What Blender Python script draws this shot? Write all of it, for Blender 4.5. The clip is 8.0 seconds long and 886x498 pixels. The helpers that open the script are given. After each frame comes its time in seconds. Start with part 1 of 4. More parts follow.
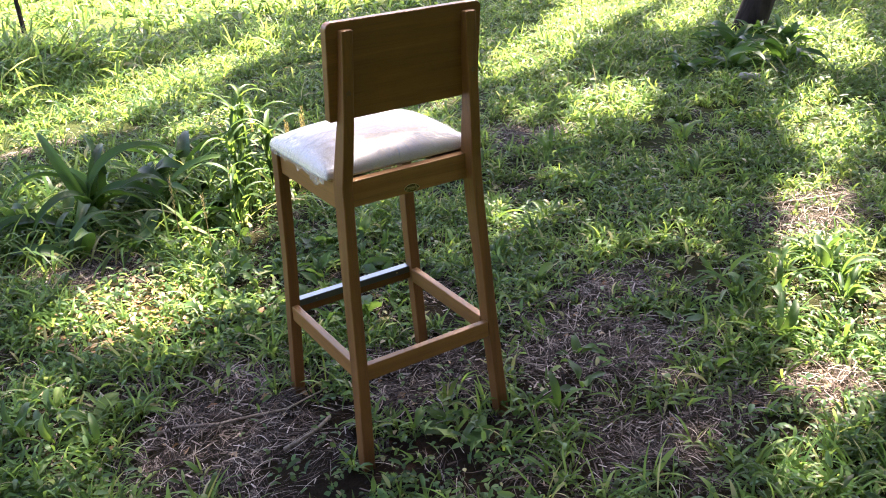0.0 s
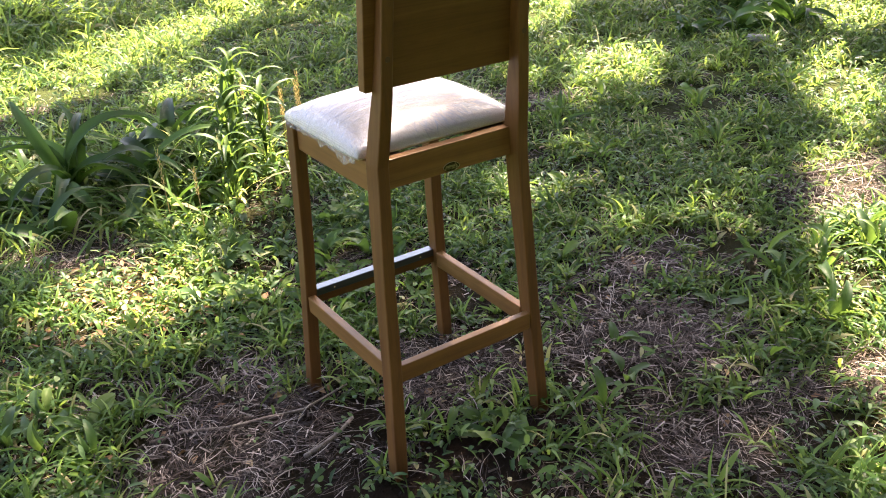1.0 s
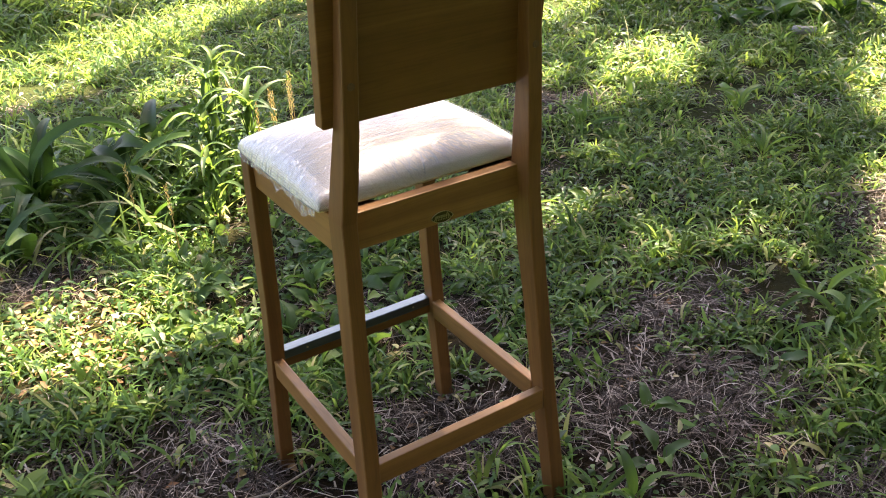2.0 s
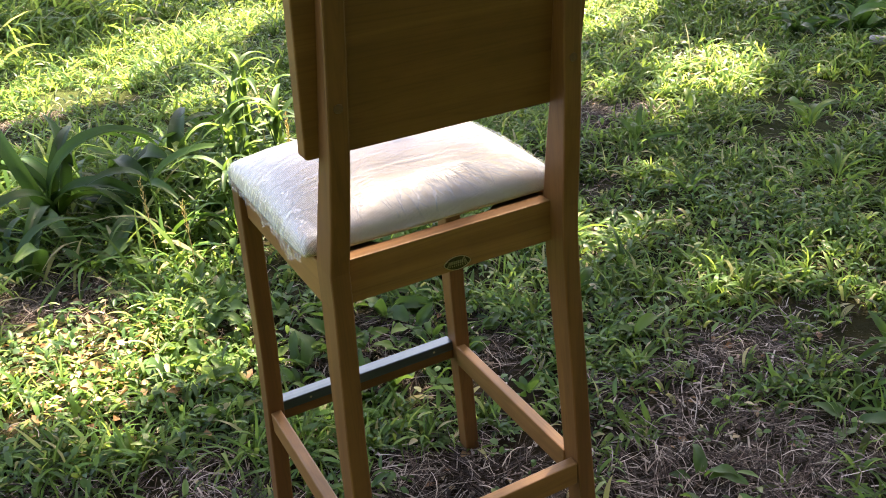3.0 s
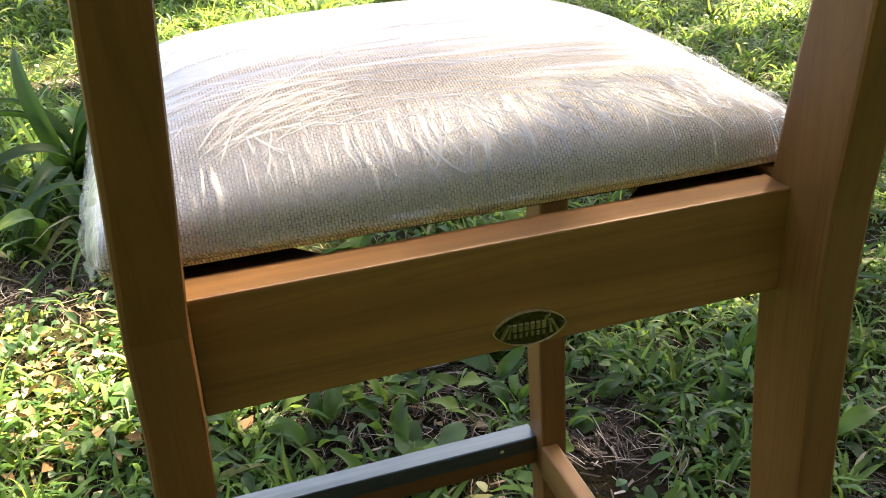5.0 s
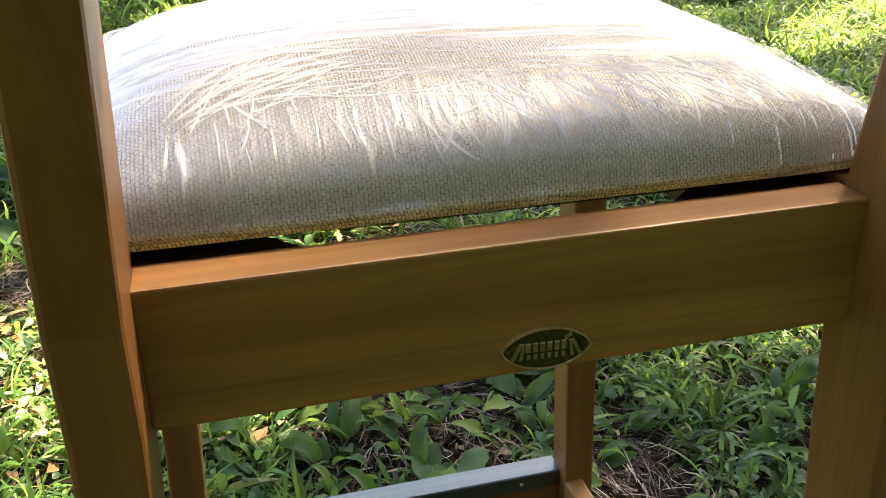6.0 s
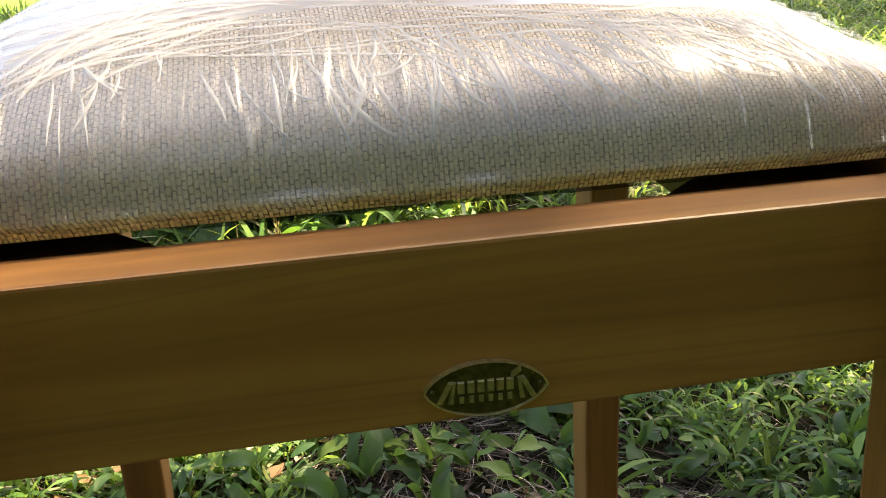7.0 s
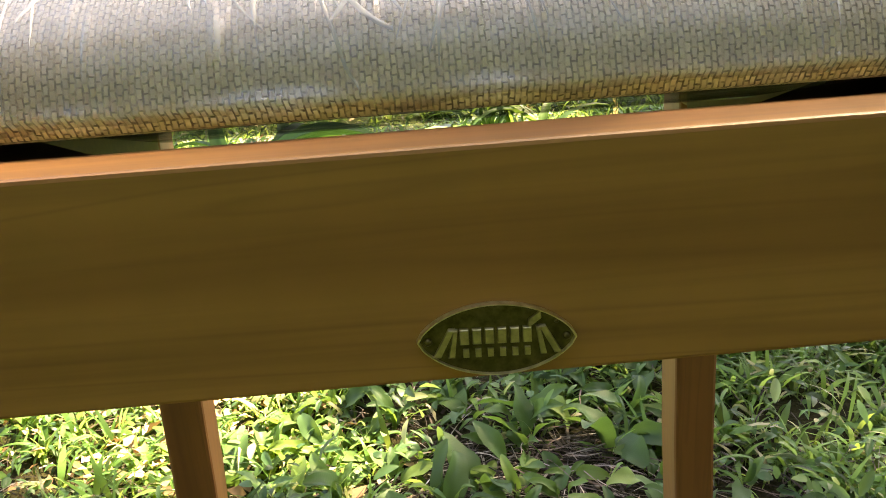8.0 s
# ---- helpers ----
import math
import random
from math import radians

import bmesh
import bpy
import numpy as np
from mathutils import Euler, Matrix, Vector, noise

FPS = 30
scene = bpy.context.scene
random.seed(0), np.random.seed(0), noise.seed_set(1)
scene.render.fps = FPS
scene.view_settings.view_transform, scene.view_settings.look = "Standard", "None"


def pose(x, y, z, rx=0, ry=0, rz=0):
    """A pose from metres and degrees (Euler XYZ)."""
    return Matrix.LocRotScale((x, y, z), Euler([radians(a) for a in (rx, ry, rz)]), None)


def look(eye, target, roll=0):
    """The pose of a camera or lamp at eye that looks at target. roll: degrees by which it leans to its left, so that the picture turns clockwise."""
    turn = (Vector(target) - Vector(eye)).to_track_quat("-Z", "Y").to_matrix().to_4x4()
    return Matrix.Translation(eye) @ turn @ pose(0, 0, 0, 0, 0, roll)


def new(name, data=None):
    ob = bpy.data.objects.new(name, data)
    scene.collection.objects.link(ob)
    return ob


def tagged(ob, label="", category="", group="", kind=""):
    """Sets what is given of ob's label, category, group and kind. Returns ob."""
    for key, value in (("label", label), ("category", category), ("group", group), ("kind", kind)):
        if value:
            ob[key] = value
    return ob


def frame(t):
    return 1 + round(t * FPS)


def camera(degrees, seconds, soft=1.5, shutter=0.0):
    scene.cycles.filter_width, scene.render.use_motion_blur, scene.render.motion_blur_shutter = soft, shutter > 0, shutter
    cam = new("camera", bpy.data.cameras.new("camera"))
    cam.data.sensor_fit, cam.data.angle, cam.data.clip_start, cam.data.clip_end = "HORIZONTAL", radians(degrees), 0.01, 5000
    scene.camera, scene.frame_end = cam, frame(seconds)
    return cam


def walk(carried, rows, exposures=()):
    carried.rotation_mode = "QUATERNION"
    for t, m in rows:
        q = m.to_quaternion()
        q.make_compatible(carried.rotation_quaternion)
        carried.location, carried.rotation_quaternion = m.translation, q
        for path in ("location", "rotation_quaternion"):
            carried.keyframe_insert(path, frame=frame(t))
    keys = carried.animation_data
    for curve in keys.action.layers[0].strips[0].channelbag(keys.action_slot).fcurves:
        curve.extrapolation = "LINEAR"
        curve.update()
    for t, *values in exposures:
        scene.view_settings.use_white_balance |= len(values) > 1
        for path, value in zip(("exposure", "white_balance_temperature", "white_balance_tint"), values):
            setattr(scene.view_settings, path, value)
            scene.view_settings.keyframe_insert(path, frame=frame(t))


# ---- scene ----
cam = camera(54.08, 8.0, 1.0)
EXPOSURES = [(0.0, 3.75, 6450, 26.0), (1.0, 3.75, 7000, 25.0), (3.0, 3.75, 7200, 20.0), (4.5, 3.72, 7300, 17.0), (6.0, 3.83, 7550, 14.0), (6.5, 3.67, 7600, 14.0), (7.0, 3.77, 7850, 14.0), (7.5, 4.05, 8100, 15.0), (8.0, 4.4, 8350, 16.0)]
PATH = [
    (0, (-0.8541, -1.5882, 1.3245), (0.0656, -0.0175, 0.4956), -3.50),
    (0.5, (-0.8793, -1.4241, 1.3031), (0.0746, 0.1099, 0.4447), -3.52),
    (1, (-0.8622, -1.3253, 1.2831), (0.0900, 0.1808, 0.3750), -3.16),
    (1.5, (-0.7554, -1.1850, 1.2584), (0.1830, 0.3175, 0.3299), -3.44),
    (1.7, (-0.6884, -1.1088, 1.2440), (0.2427, 0.3958, 0.3116), -3.40),
    (2.8, (-0.4655, -0.9104, 1.2070), (0.3198, 0.6754, 0.2752), -4.56),
    (3, (-0.4441, -0.8617, 1.1790), (0.3504, 0.7273, 0.2604), -4.11),
    (3.5, (-0.3442, -0.6600, 1.1169), (0.4678, 0.9264, 0.2090), -2.89),
    (4, (-0.2428, -0.5176, 1.0201), (0.4924, 1.1078, 0.1160), -2.71),
    (4.5, (-0.1800, -0.4100, 0.9226), (0.4326, 1.2740, 0.0344), -3.34),
    (4.7, (-0.1581, -0.3687, 0.9006), (0.4162, 1.3285, 0.0120), -3.34),
    (5.8, (-0.1228, -0.2980, 0.8462), (0.3374, 1.4487, -0.0124), -0.91),
    (6, (-0.1097, -0.2834, 0.8416), (0.3403, 1.4731, -0.0023), -0.99),
    (6.5, (-0.0676, -0.2552, 0.8205), (0.3663, 1.5206, 0.0091), -1.76),
    (7, (-0.0456, -0.2220, 0.7966), (0.2760, 1.5952, 0.0256), -2.18),
    (7.5, (-0.0279, -0.2013, 0.7723), (0.1260, 1.6585, 0.0531), -3.08),
    (8, (-0.0142, -0.1906, 0.7483), (0.0635, 1.6898, 0.0715), -4.00),
]
walk(cam, [(t, look(eye, target, roll)) for t, eye, target, roll in PATH], EXPOSURES)

# ---- world, sun, exposure ----
SUN_AZ = math.atan2(0.592, 0.806)      # sun stands ahead and to the right of the stool's back
SUN_EL = radians(55)
SUN_DIR = Vector((math.cos(SUN_AZ) * math.cos(SUN_EL), math.sin(SUN_AZ) * math.cos(SUN_EL), math.sin(SUN_EL)))
world = bpy.data.worlds.new("sky")
scene.world = world
world.use_nodes = True
_sky = world.node_tree.nodes.new("ShaderNodeTexSky")
_sky.sky_type, _sky.sun_disc = "NISHITA", False
_sky.sun_elevation, _sky.sun_rotation = SUN_EL, math.pi / 2 - SUN_AZ
_sky.dust_density, _sky.ozone_density = 2.2, 0.7
_bg = world.node_tree.nodes["Background"]
_bg.inputs["Strength"].default_value = 0.069
world.node_tree.links.new(_sky.outputs[0], _bg.inputs["Color"])
sun = new("sun", bpy.data.lights.new("sun", "SUN"))
sun.data.energy, sun.data.angle, sun.data.color = 4.7, radians(0.55), (1.0, 0.91, 0.70)
sun.matrix_world = look(SUN_DIR * 30, (0, 0, 0))


# ---- materials ----
def mat(name, color=(0.5, 0.5, 0.5), rough=0.6, metal=0.0, gloss=0.5):
    m = bpy.data.materials.new(name)
    m.use_nodes = True
    b = m.node_tree.nodes["Principled BSDF"]
    b.inputs["Base Color"].default_value = (*color, 1)
    b.inputs["Roughness"].default_value = rough
    b.inputs["Metallic"].default_value = metal
    b.inputs["Specular IOR Level"].default_value = gloss
    return m, m.node_tree, b


def node(nt, kind, **values):
    n = nt.nodes.new(kind)
    for k, v in values.items():
        if k in n.inputs:
            n.inputs[k].default_value = v
    return n


def ramp(nt, fac, stops):
    r = nt.nodes.new("ShaderNodeValToRGB")
    e = r.color_ramp.elements
    while len(e) < len(stops):
        e.new(0.5)
    for el, (p, c) in zip(e, stops):
        el.position, el.color = p, (*c, 1)
    nt.links.new(fac, r.inputs[0])
    return r.outputs[0]


def mixc(nt, fac, a, b, mode="MIX"):
    n = nt.nodes.new("ShaderNodeMix")
    n.data_type, n.blend_type = "RGBA", mode
    for sock, v in ((n.inputs[0], fac), (n.inputs[6], a), (n.inputs[7], b)):
        if isinstance(v, bpy.types.NodeSocket):
            nt.links.new(v, sock)
        elif isinstance(v, (int, float)):
            sock.default_value = v
        else:
            sock.default_value = (*v, 1)
    return n.outputs[2]


def coords(nt, kind="Object", scale=(1, 1, 1), rot=(0, 0, 0)):
    tc = nt.nodes.new("ShaderNodeTexCoord")
    mp = nt.nodes.new("ShaderNodeMapping")
    mp.inputs["Scale"].default_value = scale
    mp.inputs["Rotation"].default_value = rot
    nt.links.new(tc.outputs[kind], mp.inputs[0])
    return mp.outputs[0]


def noise_tex(nt, vec, scale, detail=4, rough=0.55, dist=0.0):
    n = node(nt, "ShaderNodeTexNoise", Scale=scale, Detail=detail, Roughness=rough, Distortion=dist)
    if vec is not None:
        nt.links.new(vec, n.inputs["Vector"])
    return n.outputs["Fac"]


def bump(nt, b, height, strength=0.3, dist=0.002):
    n = node(nt, "ShaderNodeBump", Strength=strength, Distance=dist)
    nt.links.new(height, n.inputs["Height"])
    nt.links.new(n.outputs[0], b.inputs["Normal"])


def wood(name, axis, shade_tint=(1, 1, 1)):
    """Varnished pine; the grain runs along the given axis, and a multiplied tint paints in a piece's shade."""
    m, nt, b = mat(name, rough=0.5, gloss=0.35)
    long, fine = [60, 60, 60], [240, 240, 240]
    long[axis], fine[axis] = 2.2, 6
    big = noise_tex(nt, coords(nt, "Object", [v * 0.35 for v in long]), 1.0, 3, 0.5, 0.6)
    grain = noise_tex(nt, coords(nt, "Object", fine), 1.0, 3, 0.6)
    streak = noise_tex(nt, coords(nt, "Object", long), 1.0, 4, 0.6, 0.4)
    c = ramp(nt, big, [(0.25, (0.146, 0.060, 0.0155)), (0.5, (0.211, 0.095, 0.0255)), (0.72, (0.268, 0.132, 0.0385))])
    c = mixc(nt, ramp(nt, streak, [(0.5, (0, 0, 0)), (0.75, (0.6, 0.6, 0.6))]), c, (0.112, 0.045, 0.012))
    c = mixc(nt, ramp(nt, grain, [(0.5, (0, 0, 0)), (0.8, (0.35, 0.35, 0.35))]), c, (0.103, 0.039, 0.010))
    lines = [26, 26, 26]
    lines[axis] = 0.9
    rings = noise_tex(nt, coords(nt, "Object", lines, (0.05, 0.03, 0.02)), 1.0, 2, 0.5, 1.2)
    w = node(nt, "ShaderNodeMath")
    w.operation = "PINGPONG"
    nt.links.new(rings, w.inputs[0])
    w.inputs[1].default_value = 0.045
    c = mixc(nt, ramp(nt, w.outputs[0], [(0.0, (0.28, 0.28, 0.28)), (0.014, (0, 0, 0))]), c, (0.11, 0.04, 0.010))
    blot = noise_tex(nt, coords(nt), 26, 4, 0.65)
    c = mixc(nt, ramp(nt, blot, [(0.4, (0, 0, 0)), (0.75, (0.45, 0.45, 0.45))]), c, mixc(nt, 1.0, c, (0.72, 0.80, 0.7), "MULTIPLY"))
    nt.links.new(mixc(nt, 1.0, c, shade_tint, "MULTIPLY"), b.inputs["Base Color"])
    b.inputs["Coat Weight"].default_value = 0.06
    b.inputs["Coat Roughness"].default_value = 0.3
    bump(nt, b, grain, 0.12, 0.0006)
    return m


# uprights and backrest tinted darker and redder, standing in for weak light on them
WOOD_X, WOOD_Y, WOOD_Z = wood("pine_across", 0), wood("pine_along", 1), wood("pine_upright", 2, (0.67, 0.59, 0.55))
WOOD_BACK = wood("pine_backrest", 0, (0.75, 0.69, 0.65))


# ---- mesh helpers ----
def mesh_object(name, bm, material, smooth=False):
    me = bpy.data.meshes.new(name)
    bm.normal_update()
    bm.to_mesh(me)
    bm.free()
    if smooth:
        for p in me.polygons:
            p.use_smooth = True
    ob = new(name, me)
    for mm in (material if isinstance(material, (list, tuple)) else [material]):
        me.materials.append(mm)
    return ob


def part(name, bm, material, parent, label="", smooth=False):
    ob = mesh_object(name, bm, material, smooth)
    ob.parent = parent
    return tagged(ob, label) if label else ob


def loft(sections, bevel=0.0, seg=2):
    """A bar through four-cornered sections, with rounded long edges."""
    bm = bmesh.new()
    rings = [[bm.verts.new(p) for p in s] for s in sections]
    for a, b in zip(rings, rings[1:]):
        for i in range(4):
            bm.faces.new((a[i], a[(i + 1) % 4], b[(i + 1) % 4], b[i]))
    bm.faces.new(rings[0][::-1])
    bm.faces.new(rings[-1])
    bmesh.ops.recalc_face_normals(bm, faces=bm.faces)
    if bevel:
        sharp = [e for e in bm.edges if e.calc_face_angle(0) > 0.6]
        bmesh.ops.bevel(bm, geom=sharp, offset=bevel, segments=seg, affect="EDGES", profile=0.5)
    return bm


def box(x0, x1, y0, y1, z0, z1, bevel=0.002, seg=2):
    return loft([[(x0, y0, z), (x1, y0, z), (x1, y1, z), (x0, y1, z)] for z in (z0, z1)], bevel, seg)


# ---- more materials ----
def leaf_mat(name, stops, rough=0.45, trans=0.4, warm=(0.55, 0.62, 0.12), object_random=False, vein=False, gloss=0.28):
    """Thin leaf: glossy skin over a body that lets light through; colour differs leaf by leaf."""
    m, nt, b = mat(name, rough=rough, gloss=gloss)
    if object_random:
        rnd = nt.nodes.new("ShaderNodeObjectInfo").outputs["Random"]
    else:
        rnd = nt.nodes.new("ShaderNodeNewGeometry").outputs["Random Per Island"]
    c = ramp(nt, rnd, stops)
    n = noise_tex(nt, coords(nt, "Object"), 55 if not vein else 90, 3, 0.6)
    c = mixc(nt, ramp(nt, n, [(0.35, (0, 0, 0)), (0.75, (0.5, 0.5, 0.5))]), c, mixc(nt, 1.0, c, (0.55, 0.6, 0.5), "MULTIPLY"))
    if vein:
        w = node(nt, "ShaderNodeTexWave", Scale=45.0, Distortion=1.5)
        nt.links.new(coords(nt, "Object", (0.15, 1, 0)), w.inputs["Vector"])
        bump(nt, b, w.outputs["Fac"], 0.08, 0.001)
    nt.links.new(c, b.inputs["Base Color"])
    t = nt.nodes.new("ShaderNodeBsdfTranslucent")
    nt.links.new(mixc(nt, 0.5, mixc(nt, 1.0, c, (1.6, 1.6, 1.0), "MULTIPLY"), warm), t.inputs["Color"])
    mx = nt.nodes.new("ShaderNodeMixShader")
    mx.inputs[0].default_value = trans
    out = nt.nodes["Material Output"]
    nt.links.new(b.outputs[0], mx.inputs[1])
    nt.links.new(t.outputs[0], mx.inputs[2])
    nt.links.new(mx.outputs[0], out.inputs["Surface"])
    return m


GRASS = leaf_mat("grass_blades", [(0.0, (0.005, 0.015, 0.005)), (0.35, (0.028, 0.074, 0.019)), (0.72, (0.098, 0.200, 0.050)), (0.91, (0.18, 0.275, 0.075)), (0.95, (0.26, 0.252, 0.109)), (1.0, (0.437, 0.37, 0.244))], 0.40, 0.52, (0.403, 0.521, 0.0924), gloss=0.13)
HERB = leaf_mat("small_herbs", [(0.0, (0.0084, 0.0227, 0.0101)), (0.4, (0.0302, 0.0739, 0.0286)), (0.78, (0.0798, 0.151, 0.0554)), (0.95, (0.151, 0.21, 0.084)), (1.0, (0.353, 0.294, 0.185))], 0.40, 0.40, (0.319, 0.47, 0.101), gloss=0.17)
BROAD = leaf_mat("broad_leaves", [(0.0, (0.0185, 0.0437, 0.0151)), (0.6, (0.047, 0.0907, 0.0286)), (1.0, (0.109, 0.164, 0.037))], 0.5, 0.32, (0.252, 0.42, 0.0588), True, True, 0.16)
STRAP = leaf_mat("strap_leaves", [(0.0, (0.0101, 0.0302, 0.0101)), (0.75, (0.0252, 0.063, 0.0168)), (1.0, (0.0672, 0.126, 0.0252))], 0.5, 0.3, (0.185, 0.353, 0.042), True, True, 0.2)
CANOPY = leaf_mat("tree_foliage", [(0.0, (0.022, 0.042, 0.012)), (1.0, (0.045, 0.075, 0.018))], 0.6, 0.12)
NEEDLE = leaf_mat("pine_needles", [(0.0, (0.0096, 0.0064, 0.0048)), (0.45, (0.038, 0.024, 0.018)), (0.74, (0.130, 0.094, 0.074)), (1.0, (0.50, 0.42, 0.35))], 0.6, 0.05, (0.32, 0.24, 0.16), gloss=0.15)
DRY = leaf_mat("dry_leaves", [(0.0, (0.16, 0.075, 0.03)), (0.6, (0.28, 0.17, 0.08)), (1.0, (0.45, 0.36, 0.22))], 0.7, 0.15, (0.5, 0.3, 0.12))
SEED = leaf_mat("seed_heads", [(0.0, (0.32, 0.25, 0.11)), (1.0, (0.48, 0.40, 0.20))], 0.7, 0.25, (0.6, 0.4, 0.12))

SOIL, nt, b = mat("soil", rough=0.95, gloss=0.08)
n1 = noise_tex(nt, coords(nt), 2.2, 5, 0.6)
n2 = noise_tex(nt, coords(nt), 60, 5, 0.7)
# near tones kept almost black, painting in the deep shade between blades
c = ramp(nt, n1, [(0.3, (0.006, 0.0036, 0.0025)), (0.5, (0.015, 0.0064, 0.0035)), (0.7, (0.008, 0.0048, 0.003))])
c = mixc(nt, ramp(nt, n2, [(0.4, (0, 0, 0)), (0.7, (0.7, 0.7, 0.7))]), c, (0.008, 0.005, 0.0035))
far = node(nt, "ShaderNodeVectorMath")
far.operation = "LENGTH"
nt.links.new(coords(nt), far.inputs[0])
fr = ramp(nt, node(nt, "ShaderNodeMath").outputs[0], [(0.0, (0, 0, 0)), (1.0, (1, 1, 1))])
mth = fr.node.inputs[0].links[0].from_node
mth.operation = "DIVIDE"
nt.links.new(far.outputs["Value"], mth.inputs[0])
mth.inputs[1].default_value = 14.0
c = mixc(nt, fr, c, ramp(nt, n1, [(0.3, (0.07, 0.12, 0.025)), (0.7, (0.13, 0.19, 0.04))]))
nt.links.new(c, b.inputs["Base Color"])
bump(nt, b, n2, 1.0, 0.02)

BARK, nt, b = mat("bark", rough=0.9, gloss=0.1)
n1 = noise_tex(nt, coords(nt, "Object", (9, 9, 2.2)), 1.0, 5, 0.65)
nt.links.new(ramp(nt, n1, [(0.35, (0.010, 0.008, 0.006)), (0.65, (0.035, 0.026, 0.02))]), b.inputs["Base Color"])
bump(nt, b, n1, 1.0, 0.03)

TWIG, nt, b = mat("dead_twig", rough=0.85)
n1 = noise_tex(nt, coords(nt), 120, 3, 0.6)
nt.links.new(ramp(nt, n1, [(0.35, (0.09, 0.065, 0.045)), (0.7, (0.24, 0.19, 0.14))]), b.inputs["Base Color"])
bump(nt, b, n1, 0.5, 0.001)

PALE, nt, b = mat("bleached_wood", rough=0.8)
n1 = noise_tex(nt, coords(nt, "Object", (1, 1, 4)), 40, 4, 0.6)
nt.links.new(ramp(nt, n1, [(0.35, (0.16, 0.14, 0.12)), (0.65, (0.38, 0.35, 0.31))]), b.inputs["Base Color"])

METAL, nt, b = mat("brushed_metal", (0.42, 0.44, 0.47), 0.36, 1.0)
n1 = noise_tex(nt, coords(nt, "Object", (6, 300, 300)), 1.0, 3, 0.6)
nt.links.new(ramp(nt, n1, [(0.3, (0.115, 0.137, 0.148)), (0.7, (0.155, 0.178, 0.190))]), b.inputs["Base Color"])
nt.links.new(ramp(nt, n1, [(0.3, (0.28, 0.28, 0.28)), (0.7, (0.45, 0.45, 0.45))]), b.inputs["Roughness"])

BRASS, nt, b = mat("aged_brass", rough=0.42, metal=1.0)
n1 = noise_tex(nt, coords(nt), 350, 4, 0.6)
nt.links.new(ramp(nt, n1, [(0.35, (0.055, 0.047, 0.020)), (0.7, (0.13, 0.112, 0.05))]), b.inputs["Base Color"])
BRASS_HI, nt, b = mat("rubbed_brass", (0.50, 0.44, 0.24), 0.5, 1.0)
n1 = noise_tex(nt, coords(nt), 500, 3, 0.6)
nt.links.new(ramp(nt, n1, [(0.3, (0.46, 0.39, 0.21)), (0.7, (0.74, 0.65, 0.40))]), b.inputs["Base Color"])
# bronze of the raised bars, brightened to paint the highlights on their relief
BRASS_MID, nt, b = mat("lighter_bronze", rough=0.45, metal=1.0)
n1 = noise_tex(nt, coords(nt), 420, 4, 0.6)
nt.links.new(ramp(nt, n1, [(0.35, (0.27, 0.24, 0.12)), (0.7, (0.46, 0.40, 0.22))]), b.inputs["Base Color"])
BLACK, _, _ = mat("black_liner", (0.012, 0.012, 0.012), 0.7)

# woven seat cloth: short blocks of thread with dark gaps, 1.6 mm apart
CLOTH, nt, b = mat("woven_cloth", rough=0.9)
uv = nt.nodes.new("ShaderNodeUVMap")
wob = node(nt, "ShaderNodeTexNoise", Scale=330.0, Detail=3.0)
nt.links.new(uv.outputs[0], wob.inputs["Vector"])
add = node(nt, "ShaderNodeVectorMath")
add.operation = "MULTIPLY_ADD"
nt.links.new(wob.outputs["Color"], add.inputs[0])
add.inputs[1].default_value = (0.0011, 0.0013, 0)
nt.links.new(uv.outputs[0], add.inputs[2])
swap = nt.nodes.new("ShaderNodeSeparateXYZ")
nt.links.new(add.outputs[0], swap.inputs[0])
comb = nt.nodes.new("ShaderNodeCombineXYZ")
nt.links.new(swap.outputs["Y"], comb.inputs["X"])
nt.links.new(swap.outputs["X"], comb.inputs["Y"])


def threads(vec, width, height, gap, light, dark, shade):
    t = node(nt, "ShaderNodeTexBrick", Scale=1.0)
    nt.links.new(vec, t.inputs["Vector"])
    t.offset = 0.5
    for k, v in (("Brick Width", width), ("Row Height", height), ("Mortar Size", gap), ("Mortar Smooth", 0.7)):
        t.inputs[k].default_value = v
    for k, v in (("Color1", light), ("Color2", dark), ("Mortar", shade)):
        t.inputs[k].default_value = (*v, 1)
    return t


br = threads(comb.outputs[0], 0.0027, 0.00160, 0.00038, (0.91, 0.79, 0.63), (0.67, 0.56, 0.43), (0.13, 0.097, 0.066))
# the gaps close up here and there
loose = noise_tex(nt, uv.outputs[0], 520, 2, 0.5)
woven = mixc(nt, ramp(nt, loose, [(0.42, (0.0, 0.0, 0.0)), (0.62, (0.75, 0.75, 0.75))]), br.outputs["Color"], (0.74, 0.61, 0.46))
slub = noise_tex(nt, uv.outputs[0], 260, 3, 0.6)
c = mixc(nt, ramp(nt, slub, [(0.35, (0, 0, 0)), (0.7, (0.8, 0.8, 0.8))]), woven, mixc(nt, 1.0, woven, (0.76, 0.73, 0.70), "MULTIPLY"))
nt.links.new(c, b.inputs["Base Color"])
inv = node(nt, "ShaderNodeMath")
inv.operation = "SUBTRACT"
inv.inputs[0].default_value = 1.0
nt.links.new(br.outputs["Fac"], inv.inputs[1])
bump(nt, b, inv.outputs[0], 0.6, 0.0006)

# clear wrapping film: see-through, with sharp creases that catch the sky
FILM, nt, b = mat("clear_film")
uv = nt.nodes.new("ShaderNodeUVMap")


